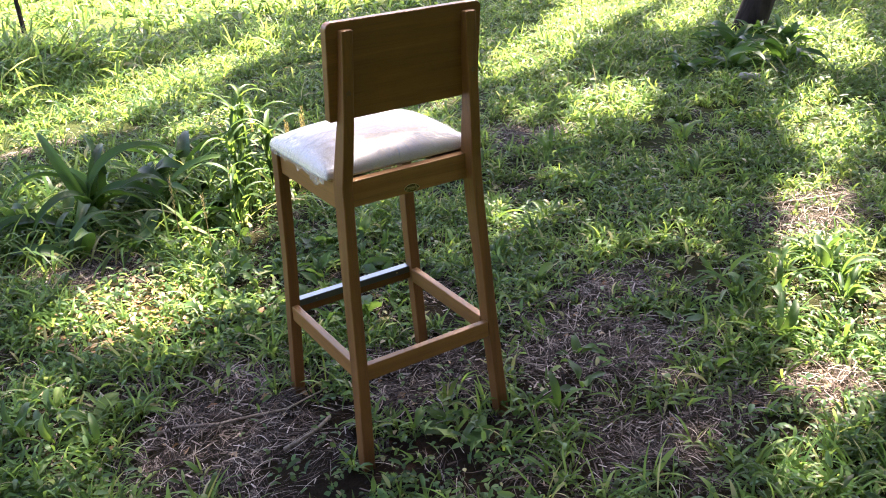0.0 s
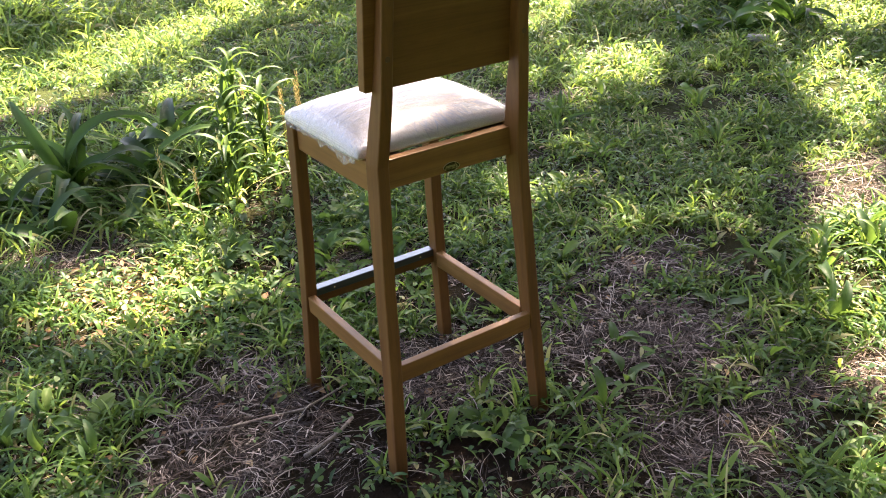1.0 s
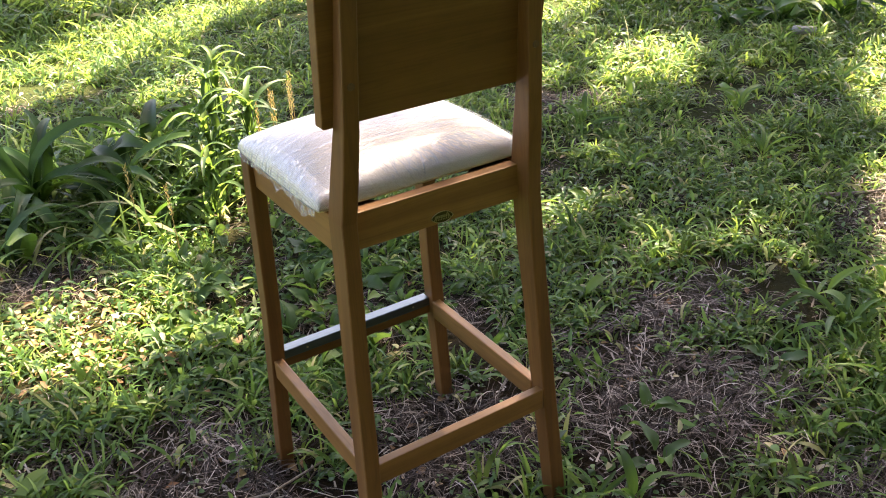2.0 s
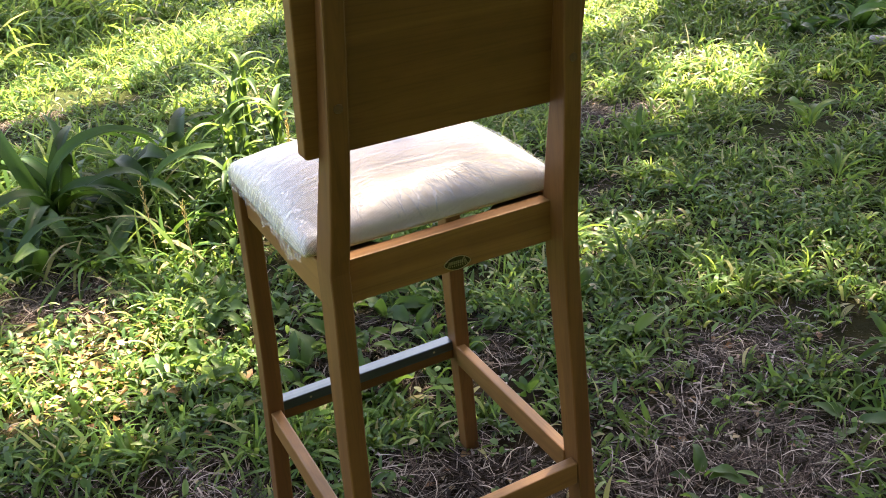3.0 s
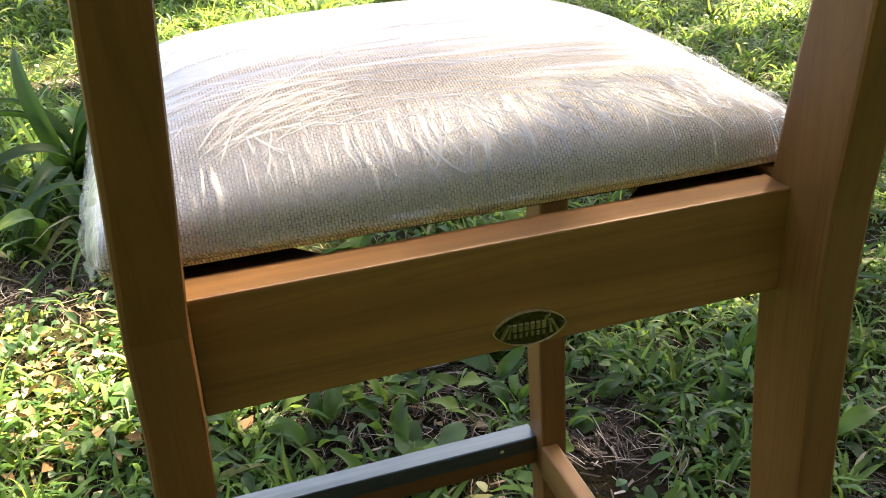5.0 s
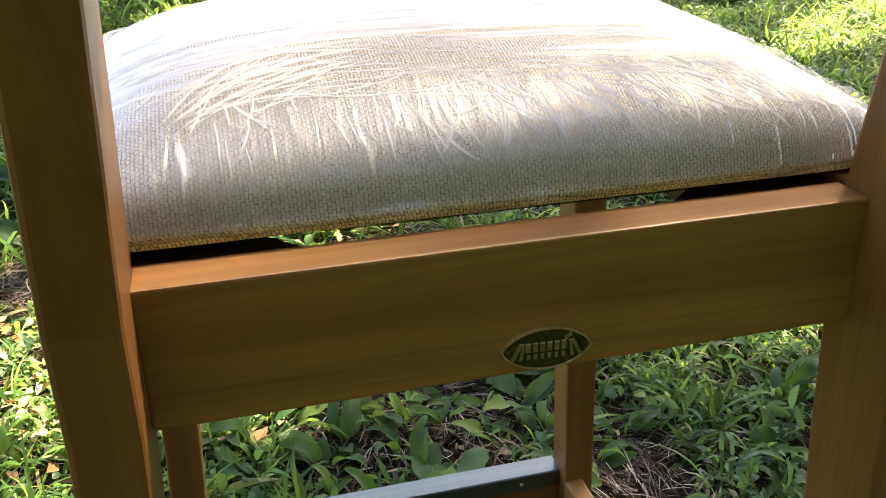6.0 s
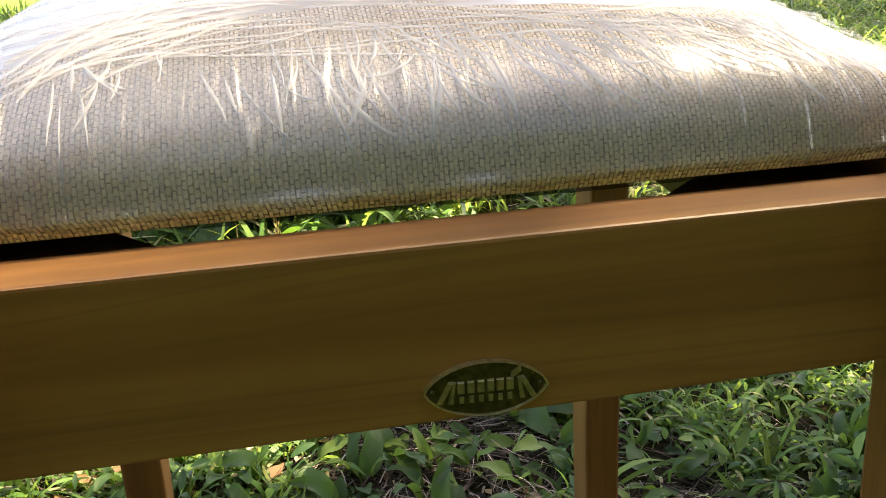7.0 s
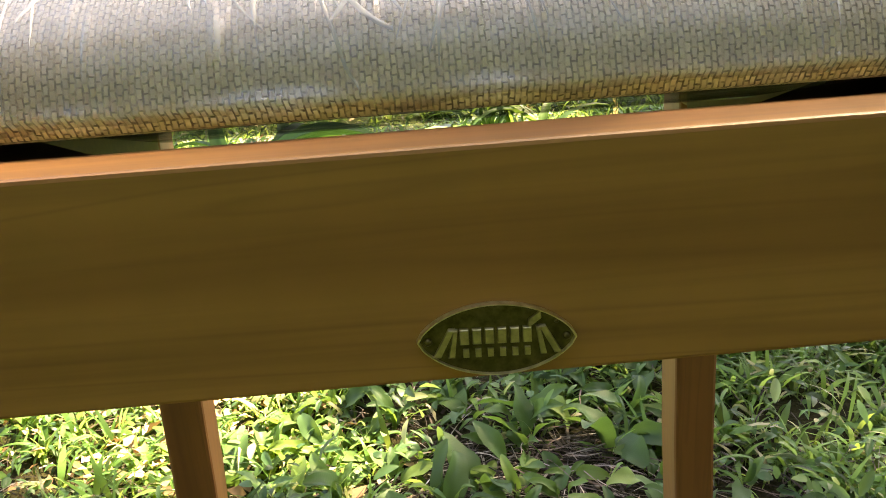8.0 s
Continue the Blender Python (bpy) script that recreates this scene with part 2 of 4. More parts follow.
def crease(angle, sx, sy, scale, dist):
    mp = nt.nodes.new("ShaderNodeMapping")
    mp.inputs["Rotation"].default_value = (0, 0, radians(angle))
    mp.inputs["Scale"].default_value = (sx, sy, 1)
    nt.links.new(uv.outputs[0], mp.inputs[0])
    n = node(nt, "ShaderNodeTexNoise", Scale=scale, Detail=3.0, Roughness=0.6, Distortion=dist)
    n.noise_type = "RIDGED_MULTIFRACTAL"
    n.normalize = True
    nt.links.new(mp.outputs[0], n.inputs["Vector"])
    return n.outputs["Fac"]


long_c, diag_c = crease(5, 4, 75, 1.0, 0.6), crease(-25, 170, 24, 1.0, 0.7)
sep = nt.nodes.new("ShaderNodeSeparateXYZ")
nt.links.new(uv.outputs[0], sep.inputs[0])
edge_w = ramp(nt, sep.outputs["Y"], [(0.045, (1, 1, 1)), (0.08, (0, 0, 0))])
h = mixc(nt, edge_w, long_c, diag_c)
bp = node(nt, "ShaderNodeBump", Strength=0.6, Distance=0.003)
nt.links.new(h, bp.inputs["Height"])
fres = node(nt, "ShaderNodeFresnel", IOR=1.5)
nt.links.new(bp.outputs[0], fres.inputs["Normal"])
gl = nt.nodes.new("ShaderNodeBsdfGlossy")
gl.inputs["Roughness"].default_value = 0.29
nt.links.new(bp.outputs[0], gl.inputs["Normal"])
tr = nt.nodes.new("ShaderNodeBsdfTransparent")
df = nt.nodes.new("ShaderNodeBsdfDiffuse")
df.inputs["Color"].default_value = (0.92, 0.91, 0.89, 1)
milk = nt.nodes.new("ShaderNodeMixShader")
nt.links.new(ramp(nt, h, [(0.45, (0.12, 0.12, 0.12)), (0.62, (0.26, 0.26, 0.26)), (0.8, (0.65, 0.65, 0.65))]), milk.inputs[0])
nt.links.new(tr.outputs[0], milk.inputs[1])
nt.links.new(df.outputs[0], milk.inputs[2])
mx = nt.nodes.new("ShaderNodeMixShader")
boost = node(nt, "ShaderNodeMath")
boost.operation = "MULTIPLY"
boost.use_clamp = True
boost.inputs[1].default_value = 1.1
nt.links.new(fres.outputs[0], boost.inputs[0])
nt.links.new(boost.outputs[0], mx.inputs[0])
broad = nt.nodes.new("ShaderNodeBsdfGlossy")
broad.inputs["Roughness"].default_value = 0.5
haze = nt.nodes.new("ShaderNodeMixShader")
haze.inputs[0].default_value = 0.035
nt.links.new(milk.outputs[0], haze.inputs[1])
nt.links.new(broad.outputs[0], haze.inputs[2])
nt.links.new(haze.outputs[0], mx.inputs[1])
nt.links.new(gl.outputs[0], mx.inputs[2])
nt.links.new(mx.outputs[0], nt.nodes["Material Output"].inputs["Surface"])

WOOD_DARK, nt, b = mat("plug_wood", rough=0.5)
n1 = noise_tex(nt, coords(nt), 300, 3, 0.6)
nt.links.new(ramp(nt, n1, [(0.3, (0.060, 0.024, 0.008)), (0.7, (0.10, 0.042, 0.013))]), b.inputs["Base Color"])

# ---- the bar stool ----
RAIL_T, RAIL_B = 0.704, 0.6451
stool = new("bar_stool")
tagged(stool, "tall varnished pine bar stool standing on grassy pine litter", "bar stool")

# height, rear edge and depth of a back leg
BACK_PROFILE = [(-0.02, -0.052, 0.034), (0.15, -0.046, 0.036), (0.28, -0.0405, 0.038), (0.45, -0.034, 0.041), (0.58, -0.0305, 0.045), (0.66, -0.029, 0.046),
                (0.704, -0.0295, 0.0465), (0.77, -0.039, 0.043), (0.842, -0.047, 0.034), (0.95, -0.0545, 0.025), (1.028, -0.061, 0.0195)]
BACK_Z, BACK_X = (-0.02, 0.28, 0.40, 0.50, 0.645, 0.704, 0.77, 0.84, 0.93, 1.03), (0.1815, 0.1655, 0.1615, 0.157, 0.1492, 0.1485, 0.1435, 0.1385, 0.133, 0.1285)
FRONT_Z, FRONT_X = (-0.02, 0.28, 0.40, 0.72), (0.184, 0.1675, 0.1615, 0.153)


def back_x(z, s):
    """Inner face of a back leg; the feet stand a little out of square."""
    return float(np.interp(z, BACK_Z, BACK_X)) + s * 0.005 * max(0.0, 1 - max(z, 0) / 0.6)


def back_w(z):
    return 0.0248 + 0.007 * max(0.0, 0.62 - z)


def front_x(z):
    return float(np.interp(z, FRONT_Z, FRONT_X))


def front_y(z):
    """Rear face of a front leg."""
    return 0.335 + (0.28 - z) * 0.046


def back_leg(s):
    sec = []
    for z, y, d in BACK_PROFILE:
        a, b = s * back_x(z, s), s * (back_x(z, s) + back_w(z))
        sec.append([(a, y, z), (b, y, z), (b, y + d, z), (a, y + d, z)])
    return loft(sec, 0.0025)


def front_leg(s):
    sec = []
    for z, d in ((-0.02, 0.030), (0.28, 0.033), (0.40, 0.034), (0.708, 0.035)):
        a, b = s * front_x(z), s * (front_x(z) + 0.0285)
        y = front_y(z)
        sec.append([(a, y, z), (b, y, z), (b, y + d, z), (a, y + d, z)])
    return loft(sec, 0.0025)


for s in (-1, 1):
    leg = part("back_leg", back_leg(s), WOOD_Z, stool)
    bm = bmesh.new()
    bmesh.ops.create_cone(bm, cap_ends=True, segments=20, radius1=0.0055, radius2=0.005, depth=0.003, matrix=pose(s * 0.147, -0.0512, 0.905, 85))
    part("wood_plug", bm, WOOD_DARK, leg, "dark round wooden plug")
    part("front_leg", front_leg(s), WOOD_Z, stool)
    part("side_rail", loft([[(s * (xo - 0.019), y, RAIL_B), (s * xo, y, RAIL_B), (s * xo, y, 0.7055), (s * (xo - 0.019), y, 0.7055)]
                            for y, xo in ((0.016, 0.1715), (0.319, 0.1735))], 0.002), WOOD_Y, stool)
    part("side_stretcher", loft([[(s * (xi), y, 0.238), (s * (xi + 0.018), y, 0.238), (s * (xi + 0.018), y, 0.279), (s * xi, y, 0.279)]
                                 for y, xi in ((-0.006, 0.170 - (0.004 if s > 0 else 0)), (0.338, 0.1735 - (0.006 if s > 0 else 0)))], 0.002), WOOD_Y, stool)
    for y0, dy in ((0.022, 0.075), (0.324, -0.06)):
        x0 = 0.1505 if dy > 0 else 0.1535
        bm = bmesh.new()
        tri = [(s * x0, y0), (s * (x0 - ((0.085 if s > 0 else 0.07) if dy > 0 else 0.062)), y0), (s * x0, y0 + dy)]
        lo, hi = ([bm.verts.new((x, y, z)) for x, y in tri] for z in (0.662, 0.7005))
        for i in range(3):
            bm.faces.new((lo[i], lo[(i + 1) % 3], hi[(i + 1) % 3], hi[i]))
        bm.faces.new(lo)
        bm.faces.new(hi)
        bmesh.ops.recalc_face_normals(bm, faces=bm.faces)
        part("corner_block", bm, WOOD_DARK, stool, "dark brown corner block")
# dark battens added over the rails' inner faces, standing in for shade there
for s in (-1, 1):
    part("shade_batten", box(*sorted((s * 0.1395, s * 0.1525)), 0.098, 0.262, 0.6505, 0.6995, 0.001), WOOD_DARK, stool, "dark batten added for the shade inside the rail")
back_rail = part("back_rail", box(-0.1495, 0.1495, 0.0, 0.0218, RAIL_B, RAIL_T, 0.0012), WOOD_X, stool)
part("front_rail", box(-0.1545, 0.1545, 0.324, 0.343, 0.650, RAIL_T, 0.0018), WOOD_X, stool)
part("back_stretcher", box(-0.168, 0.168, -0.0395, -0.0225, 0.2376, 0.2781, 0.0018), WOOD_X, stool)
foot_bar = part("foot_bar", box(-0.169, 0.169, 0.3528, 0.371, 0.2432, 0.2795, 0.0018), WOOD_X, stool)

# metal angle over the foot bar, with two screws
bm = bmesh.new()
prof = [(0.3731, 0.2821), (0.3514, 0.2821), (0.3502, 0.2809), (0.3502, 0.2638), (0.3526, 0.2638), (0.3526, 0.2797), (0.3731, 0.2797)]
ends = [[bm.verts.new((x, y, z)) for y, z in prof] for x in (-0.1675, 0.1675)]
for i in range(len(prof)):
    j = (i + 1) % len(prof)
    bm.faces.new((ends[0][i], ends[0][j], ends[1][j], ends[1][i]))
for e in ends:
    bm.faces.new(e)
bmesh.ops.recalc_face_normals(bm, faces=bm.faces)
cover = part("foot_plate", bm, METAL, foot_bar, "grey metal angle strip screwed on")
for x in (-0.115, 0.128):
    bm = bmesh.new()
    bmesh.ops.create_uvsphere(bm, u_segments=12, v_segments=8, radius=0.0022, matrix=Matrix.Translation((x, 0.3500, 0.2725)) @ Matrix.Diagonal((1, 0.5, 1, 1)))
    scr = part("screw", bm, BRASS_HI, foot_bar, smooth=True)


def splat():
    """Backrest board with rounded top corners, leaning back."""
    bm = bmesh.new()
    x1, z0, z1, n = 0.1787, 0.8429, 1.0435, 6
    outline = []
    for sx, cz, a0, r in ((1, z0, -90, 0.005), (1, z1, 0, 0.014), (-1, z1, 90, 0.014), (-1, z0, 180, 0.005)):
        cx, cy = sx * (x1 - r), cz + (r if cz == z0 else -r)
        for k in range(n + 1):
            a = radians(a0 + 90 * k / n)
            outline.append((cx + r * math.cos(a), cy + r * math.sin(a)))
    rings = []
    for dy in (0.0, 0.0223):
        rings.append([bm.verts.new((x, -0.0156 - (z - z0) * 0.14 + dy, z)) for x, z in outline])
    m = len(outline)
    for i in range(m):
        bm.faces.new((rings[0][i], rings[0][(i + 1) % m], rings[1][(i + 1) % m], rings[1][i]))
    f0 = bm.faces.new(rings[0][::-1])
    f1 = bm.faces.new(rings[1])
    bmesh.ops.recalc_face_normals(bm, faces=bm.faces)
    edges = list({e for f in (f0, f1) for e in f.edges})
    bmesh.ops.bevel(bm, geom=edges, offset=0.002, segments=2, affect="EDGES", profile=0.5)
    return bm


part("backrest", splat(), WOOD_BACK, stool)

# maker's badge: pointed oval of aged brass with a raised rim, a leaf and plain raised bars
BX, BZ, BW, BH, TILT = 0.0052, 0.6560, 0.0195, 0.0094, -0.04


def lens_outline(k, n=28):
    """Two arcs that meet in points, k times the badge's size."""
    w, h = BW * k, BH * k
    r = (w * w + h * h) / (2 * h)
    a = math.asin(min(1, w / r))
    up = [(r * math.sin(t), r * math.cos(t) - (r - h)) for t in np.linspace(-a, a, n)]
    up = [(x, 0.6 * z + 0.4 * h * math.sqrt(max(0.0, 1 - (x / w) ** 2))) for x, z in up]
    return up + [(-x, -z) for x, z in up[1:-1]]


def ring_band(k0, k1, y0, y1, close=False):
    bm = bmesh.new()
    loops = [[bm.verts.new((BX + x, y, BZ + z + TILT * x)) for x, z in lens_outline(k)] for k, y in ((k0, 0.0005), (k0, y0 * 0.6), (k0 * 0.8 + k1 * 0.2, y0), (k0 * 0.35 + k1 * 0.65, y0), (k1, y1))]
    n = len(loops[0])
    for a, c in zip(loops, loops[1:]):
        for i in range(n):
            bm.faces.new((a[i], a[(i + 1) % n], c[(i + 1) % n], c[i]))
    if close:
        bm.faces.new(loops[-1])
    bmesh.ops.recalc_face_normals(bm, faces=bm.faces)
    return bm


badge = part("badge", ring_band(0.965, 0.96, -0.0012, -0.0012, True), BRASS, back_rail, "aged brass oval badge with raised plain bars")
bm = ring_band(1.0, 0.962, -0.0022, -0.0012)
part("rim", bm, BRASS_HI, back_rail, "rubbed brass rim")


def raised(points, y=-0.0020):
    """A raised plain shape with sloping sides."""
    letters = bmesh.new()
    mx, mz = sum(p[0] for p in points) / len(points), sum(p[1] for p in points) / len(points)
    rings = []
    for k, h in ((1.08, -0.0011), (1.0, y + 0.0002), (0.9, y)):
        rings.append([letters.verts.new((BX + mx + (x - mx) * k, h, BZ + mz + (z - mz) * k + TILT * (mx + (x - mx) * k))) for x, z in points])
    n = len(points)
    for lo, hi in zip(rings, rings[1:]):
        for i in range(n):
            letters.faces.new((lo[i], lo[(i + 1) % n], hi[(i + 1) % n], hi[i]))
    letters.faces.new(rings[-1])
    bmesh.ops.recalc_face_normals(letters, faces=letters.faces)
    part("raised_bar", letters, BRASS_MID, back_rail)


# a wide splayed shape at either end, a row of upright bars between, a row of small bars under them, and a leaf
for m in (-1, 1):
    raised([(m * 0.0158, -0.0042), (m * 0.0139, -0.0042), (m * 0.0102, 0.0031), (m * 0.0118, 0.0031)])
    raised([(m * 0.0120, -0.0044), (m * 0.0105, -0.0044), (m * 0.0095, 0.0029), (m * 0.0105, 0.0029)])
for k in range(6):
    x = -0.0090 + k * 0.00305
    raised([(x, -0.0010), (x + 0.0021, -0.0010), (x + 0.0021, 0.0030), (x, 0.0030)])
for k in range(6):
    x = -0.0084 + k * 0.0030
    raised([(x, -0.0046), (x + 0.0014, -0.0046), (x + 0.0014, -0.0023), (x, -0.0023)], -0.0017)
raised([(0.0076, 0.0030), (0.0078, 0.0050), (0.0106, 0.0070), (0.0108, 0.0052), (0.0088, 0.0036)])
for x, z, r in ((-0.0168, 0.0, 0.0011), (0.0170, 0.0, 0.0011), (0.0146, 0.0040, 0.0006)):
    bm = bmesh.new()
    bmesh.ops.create_uvsphere(bm, u_segments=12, v_segments=8, radius=r, matrix=Matrix.Translation((BX + x, -0.0011, BZ + z + TILT * x)))
    part("rivet", bm, BRASS, back_rail, "dark bronze rivet", smooth=True)

# ---- seat cushion in clear film ----
def smooth01(t):
    t = min(max(t, 0.0), 1.0)
    return t * t * (3 - 2 * t)


def pad_height(x, y):
    """Height of the cloth over a place of the seat, and the distance to the nearest edge."""
    dx = max(0.1865 - abs(x), 1e-4)
    dy = max(min(y - 0.0245, 0.3535 - y), 1e-4)
    e = (dx ** -4 + dy ** -4) ** -0.25
    return 0.712 + 0.014 * (1 - math.exp(-e / 0.004)) + 0.049 * (1 - math.exp(-dx / 0.042)) * (1 - math.exp(-dy / 0.058)), e


def cushion_point(u, v, lift=0.0, wrinkle=0.0):
    y = 0.189 + 0.1645 * v * (1 - 0.02 * abs(u) ** 10)
    x = 0.1865 * u * (1 - 0.03 * abs(v) ** 10)
    z, e = pad_height(0.1865 * u, 0.189 + 0.1645 * v)
    z += lift
    if wrinkle:
        z += wrinkle * (noise.noise(Vector((x * 14, y * 60, 0.3))) * 0.6 + noise.noise(Vector((x * 60, y * 45, 5.1))) * 0.4) * min(1, e / 0.01)
    grow = lift * 0.8 * (1 - min(1, e / 0.01))
    return x + grow * (1 if u > 0 else -1) * (abs(u) > abs(v)), y + grow * (1 if v > 0 else -1) * (abs(v) >= abs(u)), z


def pad(n, lift, wrinkle, drops):
    """Domed pad with a rounded side wall; drops: outward shift and height of each ring of the wall."""
    bm = bmesh.new()
    lay = bm.loops.layers.uv.new("UVMap")
    # denser towards the edges
    ts = [math.sin(t * math.pi / 2) * 0.55 + t * 0.45 for t in np.linspace(-1, 1, n)]
    grid = [[bm.verts.new(cushion_point(u, v, lift, wrinkle)) for u in ts] for v in ts]
    uvs = {}
    for j, row in enumerate(grid):
        for i, vv in enumerate(row):
            uvs[vv] = (vv.co.x, (uvs[grid[j - 1][n // 2]][1] + (grid[j][n // 2].co - grid[j - 1][n // 2].co).length) if j and i != n // 2 else 0)
        mid = row[n // 2]
        uvs[mid] = (mid.co.x, (uvs[grid[j - 1][n // 2]][1] + (mid.co - grid[j - 1][n // 2].co).length) if j else 0.0)
        for vv in row:
            uvs[vv] = (vv.co.x, uvs[mid][1])
    for j in range(n - 1):
        for i in range(n - 1):
            bm.faces.new((grid[j][i], grid[j][i + 1], grid[j + 1][i + 1], grid[j + 1][i]))
    rim = grid[0][:] + [r[-1] for r in grid[1:]] + grid[-1][-2::-1] + [r[0] for r in grid[-2:0:-1]]
    cx = Vector((0, 0.189, 0))
    prev = rim
    for out, dz in drops:
        ring = []
        for k, vv in enumerate(rim):
            d = vv.co - cx
            d.z = 0
            d.normalize()
            ragged = 0.0025 * noise.noise(Vector((vv.co.x * 45, vv.co.y * 45, dz * 300))) if wrinkle else 0.0
            nv = bm.verts.new((vv.co.x + d.x * out, vv.co.y + d.y * out, vv.co.z + dz + ragged))
            uvs[nv] = (uvs[vv][0] + d.x * 0.004, uvs[vv][1] + (dz if d.y < 0 else -dz))
            ring.append(nv)
        m = len(rim)
        for k in range(m):
            bm.faces.new((prev[k], ring[k], ring[(k + 1) % m], prev[(k + 1) % m]))
        prev = ring
    bm.normal_update()
    for f in bm.faces:
        for l in f.loops:
            l[lay].uv = uvs[l.vert]
    return bm, prev


cushion = new("seat_cushion")
tagged(cushion, "beige woven seat cushion wrapped in clear plastic film", "cushion")
bm, last = pad(72, 0.0, 0.0, ((0.0008, -0.002), (0.0, -0.0045), (-0.003, -0.0055)))
part("cloth_cover", bm, CLOTH, cushion, smooth=True)
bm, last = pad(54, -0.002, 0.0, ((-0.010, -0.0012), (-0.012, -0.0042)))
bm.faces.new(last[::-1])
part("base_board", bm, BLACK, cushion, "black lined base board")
bm, last = pad(150, 0.0016, 0.0004, ((0.0012, -0.002), (-0.002, -0.0048), (-0.01, -0.0055)))
part("plastic_film", bm, FILM, cushion, "clear creased plastic wrapping film", smooth=True)

# creases of the film: thin tent-shaped folds that follow the pad
CREASE, nt, b = mat("film_crease", (0.8, 0.8, 0.8), 0.25)
tr = nt.nodes.new("ShaderNodeBsdfTransparent")
mx = nt.nodes.new("ShaderNodeMixShader")
mx.inputs[0].default_value = 0.34
nt.links.new(tr.outputs[0], mx.inputs[1])
nt.links.new(b.outputs[0], mx.inputs[2])
nt.links.new(mx.outputs[0], nt.nodes["Material Output"].inputs["Surface"])


SKIRT, nt, b = mat("crumpled_film", (0.9, 0.9, 0.9), 0.2)
tr = nt.nodes.new("ShaderNodeBsdfTransparent")
mx = nt.nodes.new("ShaderNodeMixShader")
nt.links.new(ramp(nt, noise_tex(nt, coords(nt, "Object", (1, 1.6, 0.8)), 75, 3, 0.6, 1.0), [(0.42, (0.08, 0.08, 0.08)), (0.75, (0.4, 0.4, 0.4))]), mx.inputs[0])
nt.links.new(tr.outputs[0], mx.inputs[1])
nt.links.new(b.outputs[0], mx.inputs[2])
nt.links.new(mx.outputs[0], nt.nodes["Material Output"].inputs["Surface"])


def on_pad(x, y):
    """Height of the film over a place of the seat."""
    return pad_height(x, y)[0] + 0.0016


creases = bmesh.new()
crnd = random.Random(21)


def fold(x, y, ang, length, width, curve, height):
    n = max(5, int(length / 0.004))
    rows = []
    px, py, a = x, y, ang
    for k in range(n + 1):
        s = k / n
        w = width * math.sin(math.pi * min(max(s, 0.03), 0.97)) ** 0.7
        nx, ny = -math.sin(a), math.cos(a)
        rows.append([creases.verts.new((px + nx * w * c, py + ny * w * c, on_pad(px + nx * w * c, py + ny * w * c) + (height if c == 0 else 0.0002))) for c in (-1, 0, 1)])
        a += curve / n + crnd.uniform(-0.08, 0.08)
        px, py = px + math.cos(a) * length / n, py + math.sin(a) * length / n
    for p, q in zip(rows, rows[1:]):
        for i in range(2):
            creases.faces.new((p[i], p[i + 1], q[i + 1], q[i]))


# short curling folds over the rear slope, leaning more towards one end
for k in range(150):
    x = crnd.uniform(-0.03, 0.165) if k % 7 else crnd.uniform(-0.12, -0.03)
    lean = radians(-80 + 38 * smooth01((x + 0.03) / 0.18) + crnd.uniform(-9, 9))
    fold(x, crnd.uniform(0.048, 0.074), lean, crnd.uniform(0.012, 0.030), crnd.uniform(0.0003, 0.0010), crnd.uniform(-0.9, 1.0), 0.0009)
# a few broad hooked folds where the slope begins
for k in range(11):
    fold(-0.040 + 0.006 * k + crnd.uniform(-0.003, 0.003), crnd.uniform(0.046, 0.060), radians(crnd.uniform(-125, -75)), crnd.uniform(0.016, 0.026), crnd.uniform(0.0004, 0.0009), crnd.choice((1.0, 1.4, -0.9)), 0.0011)
# long folds across the top
for k in range(130):
    x, y = crnd.uniform(-0.16, 0.08), 0.06 + 0.24 * crnd.random() ** 1.5
    fold(x, y, radians(crnd.uniform(-9, 9)), crnd.uniform(0.03, 0.13), crnd.uniform(0.0002, 0.0007), crnd.uniform(-0.3, 0.3), 0.0006)
# strong folds drawn towards the rear corner
for k in range(26):
    fold(crnd.uniform(-0.135, -0.10), crnd.uniform(0.05, 0.085), radians(crnd.uniform(8, 62)), crnd.uniform(0.03, 0.085), crnd.uniform(0.0003, 0.0008), crnd.uniform(-0.7, 0.1), 0.0009)
# folds along the side and corner
for k in range(60):
    x = -0.185 + 0.05 * crnd.random()
    fold(x, crnd.uniform(0.06, 0.32), radians(crnd.uniform(-40, 40)), crnd.uniform(0.01, 0.03), crnd.uniform(0.0003, 0.0008), crnd.uniform(-0.6, 0.6), 0.0007)
bmesh.ops.recalc_face_normals(creases, faces=creases.faces)
ob = part("film_creases", creases, CREASE, cushion, "fine shiny creases in the film", smooth=True)
ob["kind"] = "stuff"

